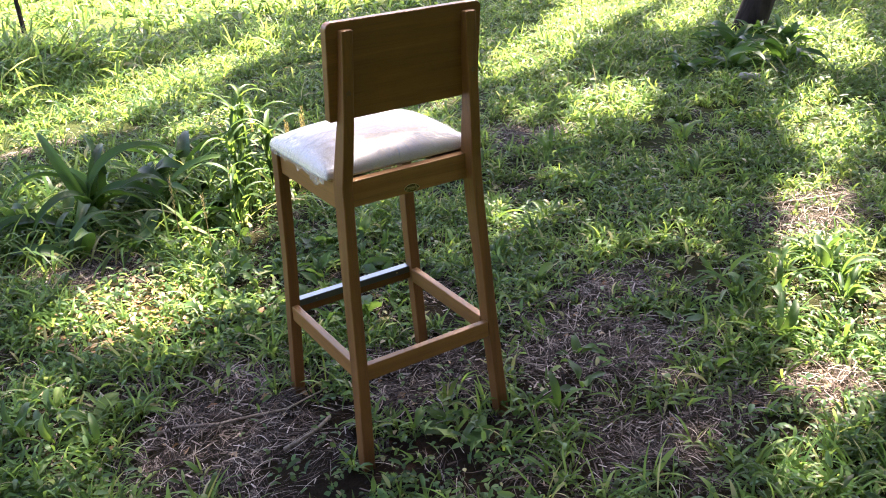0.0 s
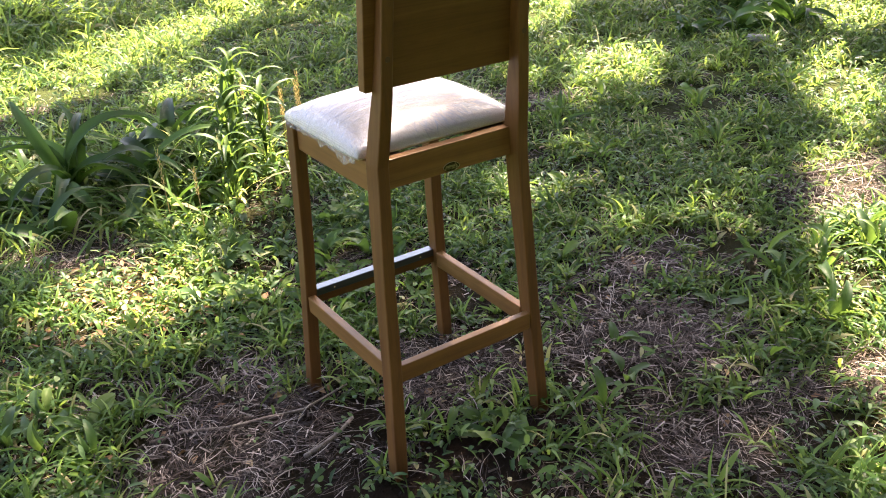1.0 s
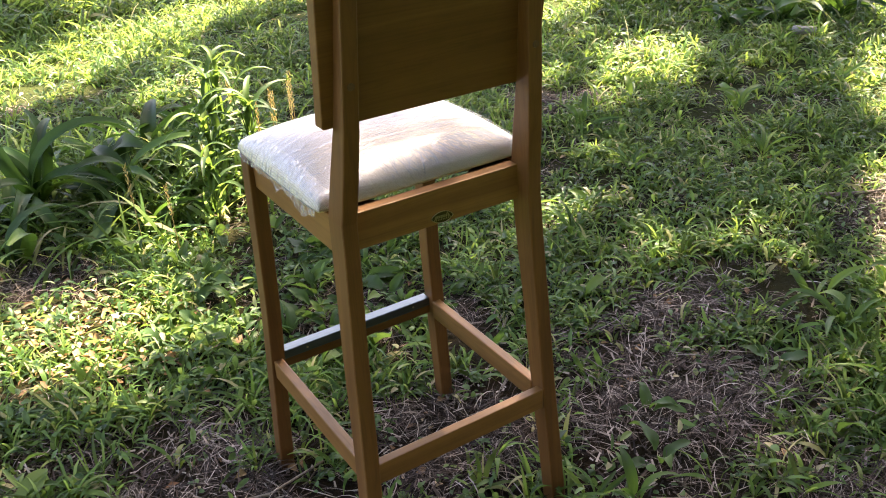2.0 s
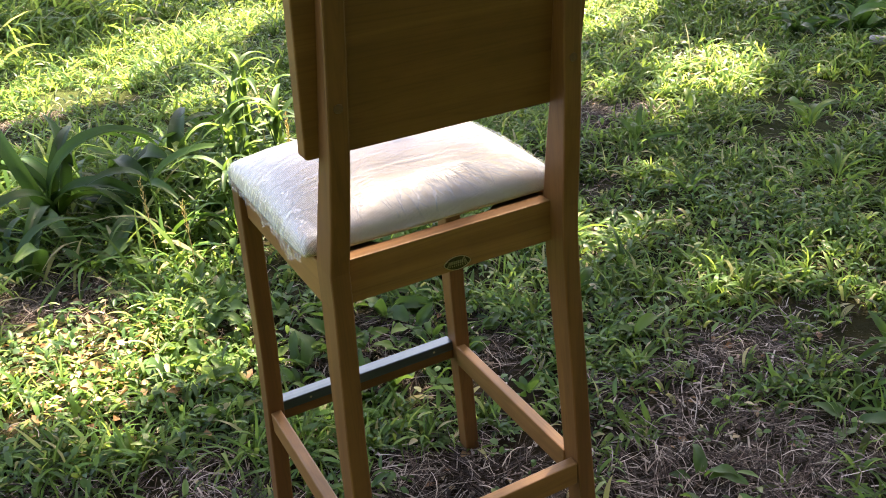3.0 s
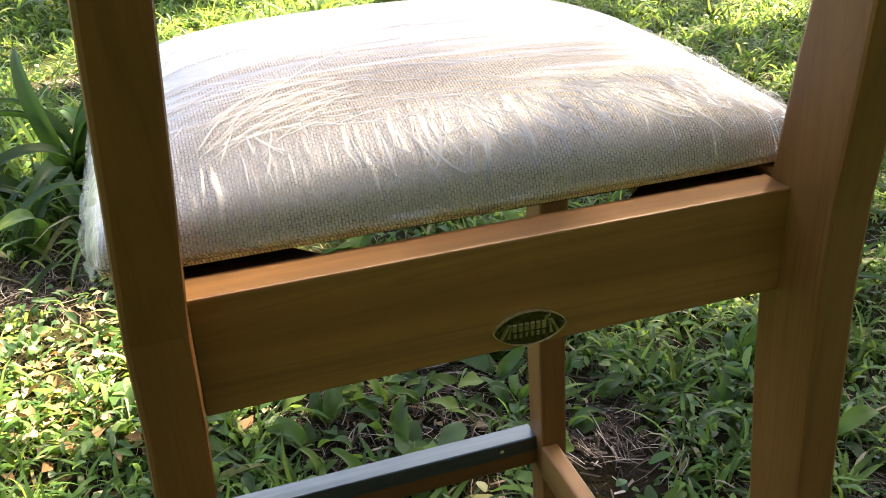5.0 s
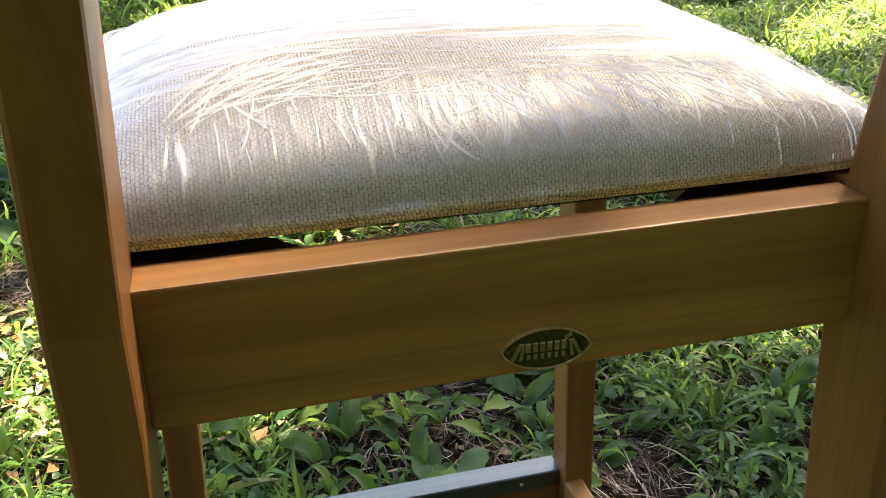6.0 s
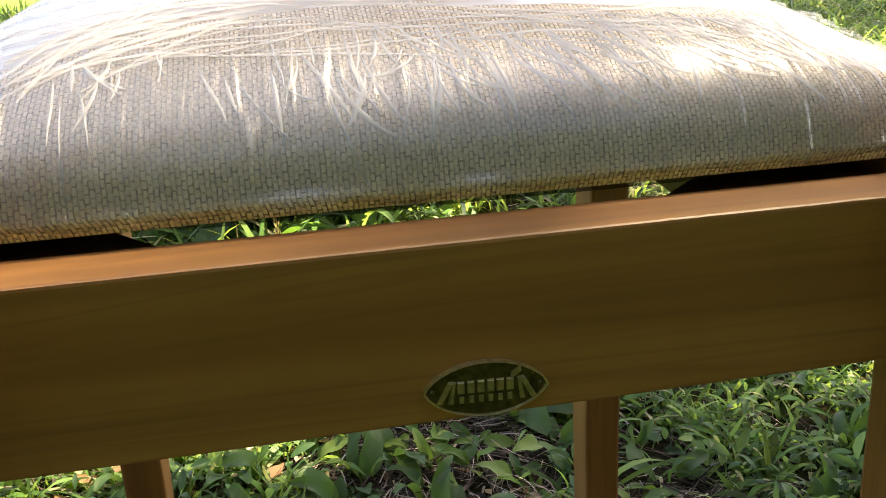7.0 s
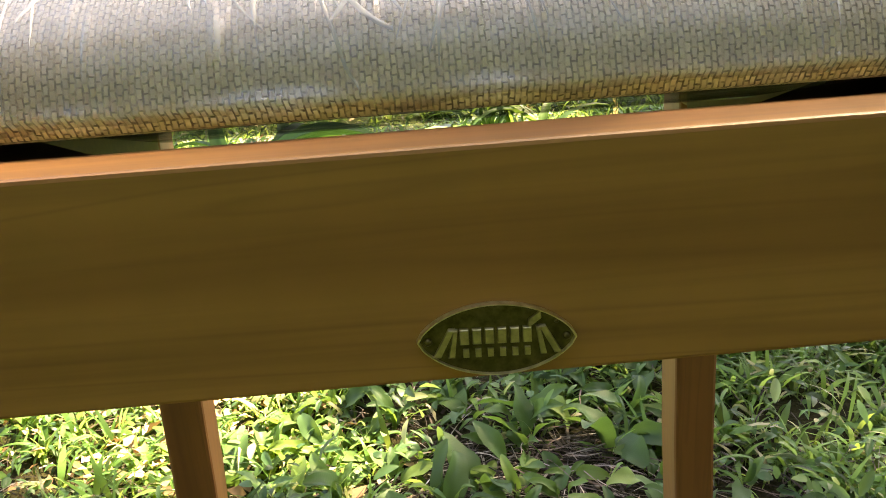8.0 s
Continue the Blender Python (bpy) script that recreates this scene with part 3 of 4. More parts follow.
# the film lies crumpled over the side of the pad and hangs below it, with a ragged edge
for s in (-1, 1):
    bm = bmesh.new()
    rows = []
    for i in range(110):
        v = -0.955 + 1.9 * i / 109
        drop = 0.012 + 0.008 * noise.noise(Vector((v * 8, s, 0.5))) + (0.014 * math.exp(-((v + 0.72) / 0.16) ** 2) if s < 0 else 0.0)
        row = []
        for j in range(15):
            k = j / 14
            puff = 0.0026 + 0.0030 * noise.noise(Vector((v * 22, k * 5.0, 2.0 + s))) + 0.0024 * noise.noise(Vector((v * 9, k * 9.0, 7.0 + s)))
            x, y, z = cushion_point(s * min(0.86 + 0.2333 * k, 0.9995), v, 0.0)
            if k > 0.6:
                z -= drop * (k - 0.6) / 0.4
            fade = min(1, k * 5)
            row.append(bm.verts.new((x + s * puff * (0.4 + k) * fade, y, z + 0.0016 + max(puff, 0) * fade * (1 - k))))
        rows.append(row)
    for a, c in zip(rows, rows[1:]):
        for j in range(14):
            bm.faces.new((a[j], c[j], c[j + 1], a[j + 1]))
    part("film_skirt", bm, SKIRT, cushion, "crumpled film hanging over the side", smooth=True)
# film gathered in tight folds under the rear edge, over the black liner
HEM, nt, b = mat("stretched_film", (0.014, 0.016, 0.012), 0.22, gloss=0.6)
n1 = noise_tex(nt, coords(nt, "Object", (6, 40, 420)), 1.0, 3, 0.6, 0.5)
# dark and green streaks paint in what the stretched film mirrors
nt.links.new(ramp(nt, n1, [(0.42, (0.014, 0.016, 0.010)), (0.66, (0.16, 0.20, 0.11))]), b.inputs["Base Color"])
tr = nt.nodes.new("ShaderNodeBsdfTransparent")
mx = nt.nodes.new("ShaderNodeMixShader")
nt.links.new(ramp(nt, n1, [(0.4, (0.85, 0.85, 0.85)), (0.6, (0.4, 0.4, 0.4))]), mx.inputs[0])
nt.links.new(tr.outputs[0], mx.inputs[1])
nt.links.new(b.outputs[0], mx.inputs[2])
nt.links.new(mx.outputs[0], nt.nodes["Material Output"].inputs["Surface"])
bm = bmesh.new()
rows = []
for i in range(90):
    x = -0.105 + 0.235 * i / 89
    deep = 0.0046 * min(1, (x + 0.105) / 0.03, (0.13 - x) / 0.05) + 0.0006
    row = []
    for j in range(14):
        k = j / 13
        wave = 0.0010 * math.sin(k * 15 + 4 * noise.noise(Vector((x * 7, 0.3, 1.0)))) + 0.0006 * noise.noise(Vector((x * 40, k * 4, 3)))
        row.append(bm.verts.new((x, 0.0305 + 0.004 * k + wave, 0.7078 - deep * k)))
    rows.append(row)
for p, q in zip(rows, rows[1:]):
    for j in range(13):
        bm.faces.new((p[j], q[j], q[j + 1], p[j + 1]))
part("film_hem", bm, HEM, cushion, "film gathered under the pad, with painted dark green reflections", smooth=True)

# ---- ground ----
_hash = np.random.RandomState(7).rand(256, 256)


def vnoise(x, y, freq, seed=0):
    """Smooth value noise from 0 to 1 on arrays."""
    x, y = np.asarray(x) * freq + 37.3 * seed + 500, np.asarray(y) * freq + 11.9 * seed + 500
    xi, yi = np.floor(x).astype(int), np.floor(y).astype(int)
    fx, fy = x - xi, y - yi
    fx, fy = fx * fx * (3 - 2 * fx), fy * fy * (3 - 2 * fy)
    g = lambda a, c: _hash[a % 256, c % 256]
    return (g(xi, yi) * (1 - fx) + g(xi + 1, yi) * fx) * (1 - fy) + (g(xi, yi + 1) * (1 - fx) + g(xi + 1, yi + 1) * fx) * fy


def ground_z(x, y):
    r = np.hypot(np.asarray(x), np.asarray(y) - 0.17)
    k = np.clip((r - 0.35) / 1.0, 0, 1)
    return (vnoise(x, y, 1.7, 1) - 0.5) * 0.05 * k + (vnoise(x, y, 6.0, 2) - 0.5) * 0.014 + (vnoise(x, y, 0.25, 3) - 0.5) * 0.25 * np.clip((r - 3) / 8, 0, 1)


# bare patches of needle litter: centre, half lengths
LITTER = [(-0.45, 0.34, 0.26, 0.34), (0.10, 0.25, 0.20, 0.20), (0.62, 0.08, 0.30, 0.38), (0.45, -0.36, 0.36, 0.16), (0.86, 0.30, 0.22, 0.16), (1.88, 0.30, 0.32, 0.22), (1.66, 1.80, 0.24, 0.20), (1.38, 4.10, 0.45, 0.28),
          (-0.56, 1.68, 0.28, 0.26), (-0.48, 3.40, 0.30, 0.16), (0.95, -0.44, 0.22, 0.14), (-0.60, 0.62, 0.18, 0.12), (0.40, 0.62, 0.10, 0.12), (0.14, 0.84, 0.22, 0.20)]


def litter(x, y):
    d = np.zeros_like(x)
    for cx, cy, a, c in LITTER:
        d = np.maximum(d, np.exp(-(((x - cx) / a) ** 2 + ((y - cy) / c) ** 2)))
    return np.clip(d * 1.6 - 0.28 + (vnoise(x, y, 7, 4) - 0.5) * 0.8 + (vnoise(x, y, 19, 5) - 0.5) * 0.6, 0, 1)


side = 220
t = np.linspace(-1, 1, side)
warp = 3.2 * t + 14 * t ** 5 + 500 * np.abs(t) ** 25 * np.sign(t)
gx, gy = np.meshgrid(warp + 0.9, warp + 1.2)
gz = ground_z(gx, gy)
idx = np.arange(side * side).reshape(side, side)
quads = np.stack([idx[:-1, :-1], idx[:-1, 1:], idx[1:, 1:], idx[1:, :-1]], -1).reshape(-1, 4)


def big_mesh(name, verts, quads, material, smooth=False):
    me = bpy.data.meshes.new(name)
    me.vertices.add(len(verts))
    me.vertices.foreach_set("co", np.ascontiguousarray(verts, dtype=np.float32).ravel())
    me.loops.add(len(quads) * 4)
    me.loops.foreach_set("vertex_index", np.ascontiguousarray(quads, dtype=np.int32).ravel())
    me.polygons.add(len(quads))
    me.polygons.foreach_set("loop_start", np.arange(0, len(quads) * 4, 4, dtype=np.int32))
    if smooth:
        me.polygons.foreach_set("use_smooth", np.ones(len(quads), dtype=bool))
    me.update(calc_edges=True)
    me.materials.append(material)
    return new(name, me)


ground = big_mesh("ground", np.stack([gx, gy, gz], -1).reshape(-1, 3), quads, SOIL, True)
tagged(ground, "grassy ground with pine needle litter over reddish soil", "ground", kind="structure")

rs = np.random.RandomState(11)


def points_in(n, x0, x1, y0, y1):
    return rs.uniform(x0, x1, n), rs.uniform(y0, y1, n)


# ---- scattered growth ----
def blade(width, bend, segs, curl=0.0):
    """A blade one unit long that rises along z, swells a little and arches over towards x."""
    v, q = [], []
    px = pz = 0.0
    for k in range(segs + 1):
        s = k / segs
        w = width * (0.55 + 0.9 * s if s < 0.5 else 1.0 - 1.84 * (s - 0.5))
        v += [(px, -w / 2, pz), (px + curl * w, w / 2, pz)]
        a = bend * (s + 0.5 / segs) ** 0.8
        px, pz = px + math.sin(a) / segs, pz + math.cos(a) / segs
        if k < segs:
            q.append((2 * k, 2 * k + 1, 2 * k + 3, 2 * k + 2))
    return np.array(v), np.array(q)


def leaflet(width, fold, droop, fine=False):
    """A small folded oval leaf, one unit long, lying along x."""
    w = width / 2
    if not fine:
        v = [(0, 0, 0), (0.55, 0, -0.01), (1.0, 0, -droop), (0.42, w, fold), (0.42, -w, fold)]
        return np.array(v), np.array([(0, 1, 2, 3), (0, 4, 2, 1)])
    mid = [(0, 0, 0), (0.35, 0, 0.03), (0.7, 0, 0.0), (1.0, 0, -droop)]
    left = [(0.08, 0.40 * w, 0.4 * fold), (0.38, w, fold), (0.72, 0.88 * w, fold * 0.9 - droop * 0.4), (0.93, 0.42 * w, fold * 0.3 - droop * 0.8)]
    v = mid + left + [(x, -y, z) for x, y, z in left]
    q = []
    for k in range(3):
        q += [(k, k + 1, k + 5, k + 4), (k + 1, k, k + 8, k + 9)]
    return np.array(v), np.array(q)


def needle(bend, curve=0.0, width=0.02):
    """A thin strip one unit long, lying along x, bowed sideways and upwards."""
    v = []
    for k in range(5):
        s = k / 4
        w = width * (0.5, 0.5, 0.45, 0.35, 0.15)[k]
        bow = curve * 4 * s * (1 - s)
        v += [(s, bow - w, bend * 4 * s * (1 - s)), (s, bow + w, bend * 4 * s * (1 - s))]
    return np.array(v), np.array([(2 * k, 2 * k + 1, 2 * k + 3, 2 * k + 2) for k in range(4)])


def turns(yaw, tilt, roll):
    """Rotation matrices: roll round x, then tilt round y, then yaw round z."""
    cy, sy, ct, st, cr, sr = np.cos(yaw), np.sin(yaw), np.cos(tilt), np.sin(tilt), np.cos(roll), np.sin(roll)
    m = np.empty((len(yaw), 3, 3))
    m[:, 0, 0], m[:, 0, 1], m[:, 0, 2] = cy * ct, cy * st * sr - sy * cr, cy * st * cr + sy * sr
    m[:, 1, 0], m[:, 1, 1], m[:, 1, 2] = sy * ct, sy * st * sr + cy * cr, sy * st * cr - cy * sr
    m[:, 2, 0], m[:, 2, 1], m[:, 2, 2] = -st, ct * sr, ct * cr
    return m


class Growth:
    """Gathers many small blades or leaves into one mesh."""

    def __init__(self):
        self.v, self.q, self.n = [], [], 0

    def add(self, shape, pos, yaw, tilt, roll, scale):
        tv, tq = shape
        if len(pos) == 0:
            return
        scale = np.asarray(scale, float)
        if scale.ndim == 1:
            scale = np.repeat(scale[:, None], 3, 1)
        local = tv[None] * scale[:, None, :]
        v = np.einsum("nij,nkj->nki", turns(yaw, tilt, roll), local) + pos[:, None, :]
        q = tq[None] + (self.n + np.arange(len(pos)) * len(tv))[:, None, None]
        self.v.append(v.reshape(-1, 3))
        self.q.append(q.reshape(-1, 4))
        self.n += len(pos) * len(tv)

    def done(self, name, material, label, category):
        ob = big_mesh(name, np.concatenate(self.v), np.concatenate(self.q), material)
        return tagged(ob, label, category, kind="stuff")


def keep(x, y, chance):
    k = rs.rand(len(x)) < chance
    return x[k], y[k]


def at_ground(x, y, dz=0.0):
    return np.stack([x, y, ground_z(x, y) + dz], -1)


def radius(x, y):
    return np.hypot(x - 0.35, y - 0.4)


def wedge(x, y):
    """The part of the clearing that lies ahead of the path."""
    return (y > -1.1) & (x > -1.5 - 0.04 * y) & (y > -0.9 - 0.12 * (x - 1)) & (x < 2.2 + 1.05 * (y + 1.4) + 1.2)


def tuft_mask(x, y):
    return np.clip(vnoise(x, y, 4.5, 6) * 1.7 + vnoise(x, y, 15, 7) * 1.6 - 1.15, 0.02, 1)


def grass(near, far, density, length, width, segs, name, label):
    """Tufts of arching blades; each tuft spreads round one point."""
    g = Growth()
    x0, x1, y0, y1 = -2.2, 0.35 + far, -1.2, 0.4 + far
    x, y = points_in(int(density * (x1 - x0) * (y1 - y0)), x0, x1, y0, y1)
    d = radius(x, y)
    ok = (d >= near) & (d < far) & wedge(x, y)
    x, y = x[ok], y[ok]
    x, y = keep(x, y, tuft_mask(x, y) * (1 - 0.97 * litter(x, y)))
    big = rs.uniform(0.55, 1.3, len(x)) * (0.65 + 0.7 * vnoise(x, y, 3, 8))
    yaw0 = rs.uniform(0, 6.283, len(x))
    for k in range(7):
        m = len(x)
        shape = blade(width * (0.75, 1.0, 1.35, 0.85, 1.15, 0.7, 1.5)[k], (1.3, 2.1, 2.7, 3.3, 1.6, 2.4, 2.0)[k], segs, (0.0, 0.3, -0.3)[k % 3])
        ln = length * big * rs.uniform(0.55, 1.25, m)
        sc = np.stack([ln, length * rs.uniform(0.7, 1.2, m), ln], -1)
        spread = rs.uniform(0, 0.16, m) * length
        yaw = yaw0 + k * 0.9 + rs.normal(0, 0.5, m)
        pos = at_ground(x + spread * np.cos(yaw), y + spread * np.sin(yaw), -0.003)
        g.add(shape, pos, yaw, rs.uniform(-0.35, 0.40, m), rs.normal(0, 0.25, m), sc)
    return g.done(name, GRASS, label, "grass")


grass(0.0, 2.3, 1400, 0.078, 0.112, 5, "grass", "short broad-bladed green grass growing through pine litter")
grass(0.0, 2.3, 240, 0.105, 0.052, 6, "grass", "thin arching grass blades standing above the short grass")
grass(2.3, 6.0, 680, 0.086, 0.130, 3, "grass", "patchy broad-bladed grass in dappled sunlight")
grass(2.3, 6.0, 240, 0.140, 0.070, 4, "grass", "longer thin grass in dappled sunlight")
grass(6.0, 19.0, 75, 0.2, 0.13, 2, "grass", "bright sunlit grass further back")


# coarse cover over the rest of the clearing
g = Growth()
x, y = points_in(70000, -7.5, 8.0, -7.5, 8.0)
ok = ~wedge(x, y) & (np.hypot(x, y) < 8)
x, y = x[ok], y[ok]
for k in range(3):
    px, py = x[k::3], y[k::3]
    m = len(px)
    ln = rs.uniform(0.07, 0.17, m)
    g.add(blade(0.16, (0.8, 1.3, 1.8)[k], 2), at_ground(px, py, -0.004), rs.uniform(0, 6.283, m), rs.normal(0, 0.28, m), rs.normal(0, 0.25, m), np.stack([ln, np.full(m, 0.12), ln], -1))
g.done("grass", GRASS, "coarse grass under the trees", "grass")


def herbs(near, far, density, size, widths, rise, name, label):
    g = Growth()
    x0, x1, y0, y1 = -2.2, 0.35 + far, -1.2, 0.4 + far
    x, y = points_in(int(density * (x1 - x0) * (y1 - y0)), x0, x1, y0, y1)
    d = radius(x, y)
    ok = (d >= near) & (d < far) & wedge(x, y)
    x, y = x[ok], y[ok]
    x, y = keep(x, y, np.clip(vnoise(x, y, 4, 9) * 1.3 + vnoise(x, y, 13, 10) * 0.7 - 0.55, 0.03, 1) * (1 - 0.90 * litter(x, y)))
    # each sprig carries four leaves up one stem
    for k in range(4):
        m = len(x)
        a = rs.uniform(0, 6.283, m)
        s = size * rs.uniform(0.55, 1.35, m)
        hgt = rise * (0.2 + 0.25 * k) * rs.uniform(0.5, 1.3, m)
        shape = leaflet(widths[k % 3], (0.10, 0.05, 0.14, 0.08)[k], (0.15, 0.30, 0.08, 0.22)[k], near == 0)
        pos = at_ground(x + 0.25 * s * np.cos(a), y + 0.25 * s * np.sin(a))
        pos[:, 2] += hgt
        g.add(shape, pos, a, rs.normal(-0.25, 0.5, m), rs.normal(0, 0.45, m), s)
    return g.done(name, HERB, label, "ground cover")


herbs(0.0, 1.3, 900, 0.017, (0.70, 0.50, 0.60), 0.04, "ground_herbs", "small round-leaved herbs carpeting the ground")
herbs(0.0, 2.4, 360, 0.032, (0.28, 0.20, 0.36), 0.065, "ground_herbs", "leafy herbs with lance-shaped leaves in the grass")
herbs(2.4, 6.0, 240, 0.040, (0.32, 0.24, 0.40), 0.085, "ground_herbs", "low leafy herbs among the grass")

# dead needles in combed, curving fans, over a mulch of broken bits
g = Growth()
cx, cy = points_in(34000, -1.6, 2.6, -1.0, 3.4)
cx, cy = keep(cx, cy, np.clip(litter(cx, cy) * 0.65 + 0.07, 0, 1))
fan = rs.uniform(0, 6.283, len(cx)) * 0.6 + 6.283 * vnoise(cx, cy, 4, 12)
for k in range(9):
    m = len(cx)
    a = fan + rs.normal(0, 0.24, m)
    off = rs.normal(0, 0.015, (m, 2))
    pos = at_ground(cx + off[:, 0], cy + off[:, 1], rs.uniform(0.004, 0.02, m))
    shape = needle((0.03, 0.10, -0.04)[k % 3], (0.06, -0.10, 0.03, -0.04, 0.12)[k % 5], (0.020, 0.027, 0.016)[k % 3])
    g.add(shape, pos, a, rs.normal(-0.02, 0.14, m), rs.uniform(-0.8, 0.8, m), rs.uniform(0.03, 0.085, m))
mx, my = points_in(190000, -1.6, 2.6, -1.0, 3.4)
mx, my = keep(mx, my, np.clip(litter(mx, my) * 0.75 + 0.07, 0, 1))
m = len(mx)
ln = rs.uniform(0.006, 0.036, m)
bit = (np.array([(0, -0.5, 0), (0, 0.5, 0), (1.0, 0.35, 0.05), (1.0, -0.35, 0.03)]), np.array([(0, 3, 2, 1)]))
g.add(bit, at_ground(mx, my, rs.uniform(0.0, 0.012, m)), rs.uniform(0, 6.283, m), rs.normal(0, 0.3, m), rs.uniform(-0.9, 0.9, m), np.stack([ln, rs.uniform(0.0014, 0.006, m), ln], -1))
g.done("pine_needle_litter", NEEDLE, "dry brown and pale pine needles lying on the soil", "litter")

# fallen dry leaves and scraps
g = Growth()
x, y = points_in(9000, -1.6, 4.0, -1.0, 5.0)
x, y = keep(x, y, 0.10 + 0.25 * litter(x, y))
m = len(x)
g.add(leaflet(0.5, 0.12, 0.1), at_ground(x, y, 0.006), rs.uniform(0, 6.283, m), rs.normal(0, 0.2, m), rs.normal(0, 0.4, m), rs.uniform(0.012, 0.04, m))
x, y = rs.normal(-0.42, 0.17, 420), rs.normal(1.10, 0.15, 420)
m = len(x)
g.add(leaflet(0.55, 0.12, 0.1), at_ground(x, y, 0.02), rs.uniform(0, 6.283, m), rs.normal(0, 0.3, m), rs.normal(0, 0.4, m), rs.uniform(0.012, 0.036, m))
g.done("dry_leaf_litter", DRY, "small curled brown fallen leaves", "litter")


# ---- broad-leaved weeds, leaf by leaf ----
def leaf_mesh(name, width, arch, fold, wave, material, rows=8, seed=0):
    """An oval leaf one unit long: rises along x, arches over, folded along its midrib."""
    rnd = random.Random(seed)
    ph = rnd.uniform(0, 6)
    v, q = [], []
    px, pz = 0.0, 0.0
    for k in range(rows + 1):
        s = k / rows
        w = width / 2 * (math.sin(math.pi * min(1, s * 0.92 + 0.05)) ** 0.8) * (1 - 0.25 * s) + 0.008
        a = arch * (0.9 - 1.7 * s)
        for c in (-1, -0.5, 0, 0.5, 1):
            lift = fold * w * abs(c) + wave * w * math.sin(ph + 9 * s + c) * abs(c)
            v.append((px - math.sin(a) * lift, c * w, pz + math.cos(a) * lift))
        px, pz = px + math.cos(a) / rows, pz + math.sin(a) / rows
        if k < rows:
            for c in range(4):
                q.append((5 * k + c, 5 * k + c + 1, 5 * k + c + 6, 5 * k + c + 5))
    me = bpy.data.meshes.new(name)
    me.from_pydata(v, [], q)
    for p in me.polygons:
        p.use_smooth = True
    me.materials.append(material)
    return me


BROAD_LEAVES = [leaf_mesh("leaf", w, a, f, wv, BROAD, seed=i) for i, (w, a, f, wv) in enumerate(((0.42, 0.7, 0.35, 0.3), (0.36, 1.0, 0.5, 0.35), (0.48, 0.5, 0.25, 0.32), (0.30, 1.2, 0.4, 0.25)))]
NARROW_LEAVES = [leaf_mesh("leaf", w, a, f, wv, BROAD, seed=9 + i) for i, (w, a, f, wv) in enumerate(((0.16, 0.9, 0.5, 0.1), (0.20, 1.3, 0.4, 0.15), (0.13, 0.6, 0.5, 0.1)))]
rnd = random.Random(5)


def weed(x, y, leaves, size, meshes, label, group, upright=0.5):
    z = float(ground_z(np.array([x]), np.array([y]))[0])
    top = new("weed")
    top.matrix_world = Matrix.Translation((x, y, z - 0.002))
    tagged(top, label, "weed", group)
    start = rnd.uniform(0, 6.3)
    for k in range(leaves):
        ob = new("leaf", meshes[rnd.randrange(len(meshes))])
        ob.parent = top
        a = start + k * 2.4 + rnd.uniform(-0.9, 0.9)
        s = size * rnd.uniform(0.5, 1.2)
        up = upright * rnd.uniform(-0.2, 1.5)
        ob.matrix_basis = Matrix.Rotation(a, 4, "Z") @ Matrix.Translation((rnd.uniform(0.0, 0.25) * size, 0, rnd.uniform(0.05, 0.4) * size)) @ Matrix.Rotation(-up, 4, "Y") @ Matrix.Rotation(rnd.uniform(-0.7, 0.7), 4, "X") @ Matrix.Diagonal((s, s * rnd.uniform(0.8, 1.25), s, 1))
    return top


UNDER = "broad-leaved green weed growing in the shade"
placed = []
while len(placed) < 66:
    x, y = rnd.uniform(-0.28, 0.44), rnd.uniform(0.50, 1.25)
    if all(math.hypot(x - px, y - py) > 0.048 for px, py in placed) and y > 0.58 - 0.2 * x and (y - 0.90) ** 2 / 0.13 + (x - 0.1) ** 2 / 0.15 < 1.1:
        placed.append((x, y))
        weed(x, y, rnd.randint(4, 7), rnd.uniform(0.046, 0.092), BROAD_LEAVES, UNDER, "broad-leaved weeds")
for x, y, n, s in ((-0.125, 1.358, 6, 0.10), (-0.202, 1.509, 6, 0.10), (0.035, 1.446, 5, 0.09), (0.198, 1.357, 5, 0.08), (-0.486, 1.224, 4, 0.07), (-0.293, 0.931, 3, 0.09), (-0.679, 0.879, 4, 0.06), (0.387, 0.445, 5, 0.06), (0.594, 0.598, 5, 0.07), (0.723, 0.485, 4, 0.07)):
    weed(x, y, n, s, BROAD_LEAVES, "leafy weed with oblong green leaves", "broad-leaved weeds")
for x, y, n, s in ((0.118, -0.051, 5, 0.075), (0.047, -0.013, 5, 0.06), (0.039, -0.11, 6, 0.07), (-0.033, 0.005, 4, 0.075), (0.426, -0.086, 4, 0.085), (0.511, 0.042, 4, 0.07), (0.83, 0.2, 5, 0.045), (0.897, 0.008, 4, 0.07),
                   (0.77, -0.227, 5, 0.08), (-0.331, 0.894, 4, 0.09), (-0.353, 1.625, 5, 0.12), (-0.174, 1.614, 6, 0.11), (-0.708, 0.508, 5, 0.10), (-0.777, 0.611, 5, 0.09), (-0.601, 0.668, 4, 0.07)):
    weed(x, y, n, s, BROAD_LEAVES if s < 0.1 else NARROW_LEAVES + BROAD_LEAVES, "small leafy weed rooted in the litter", "broad-leaved weeds", 0.4)
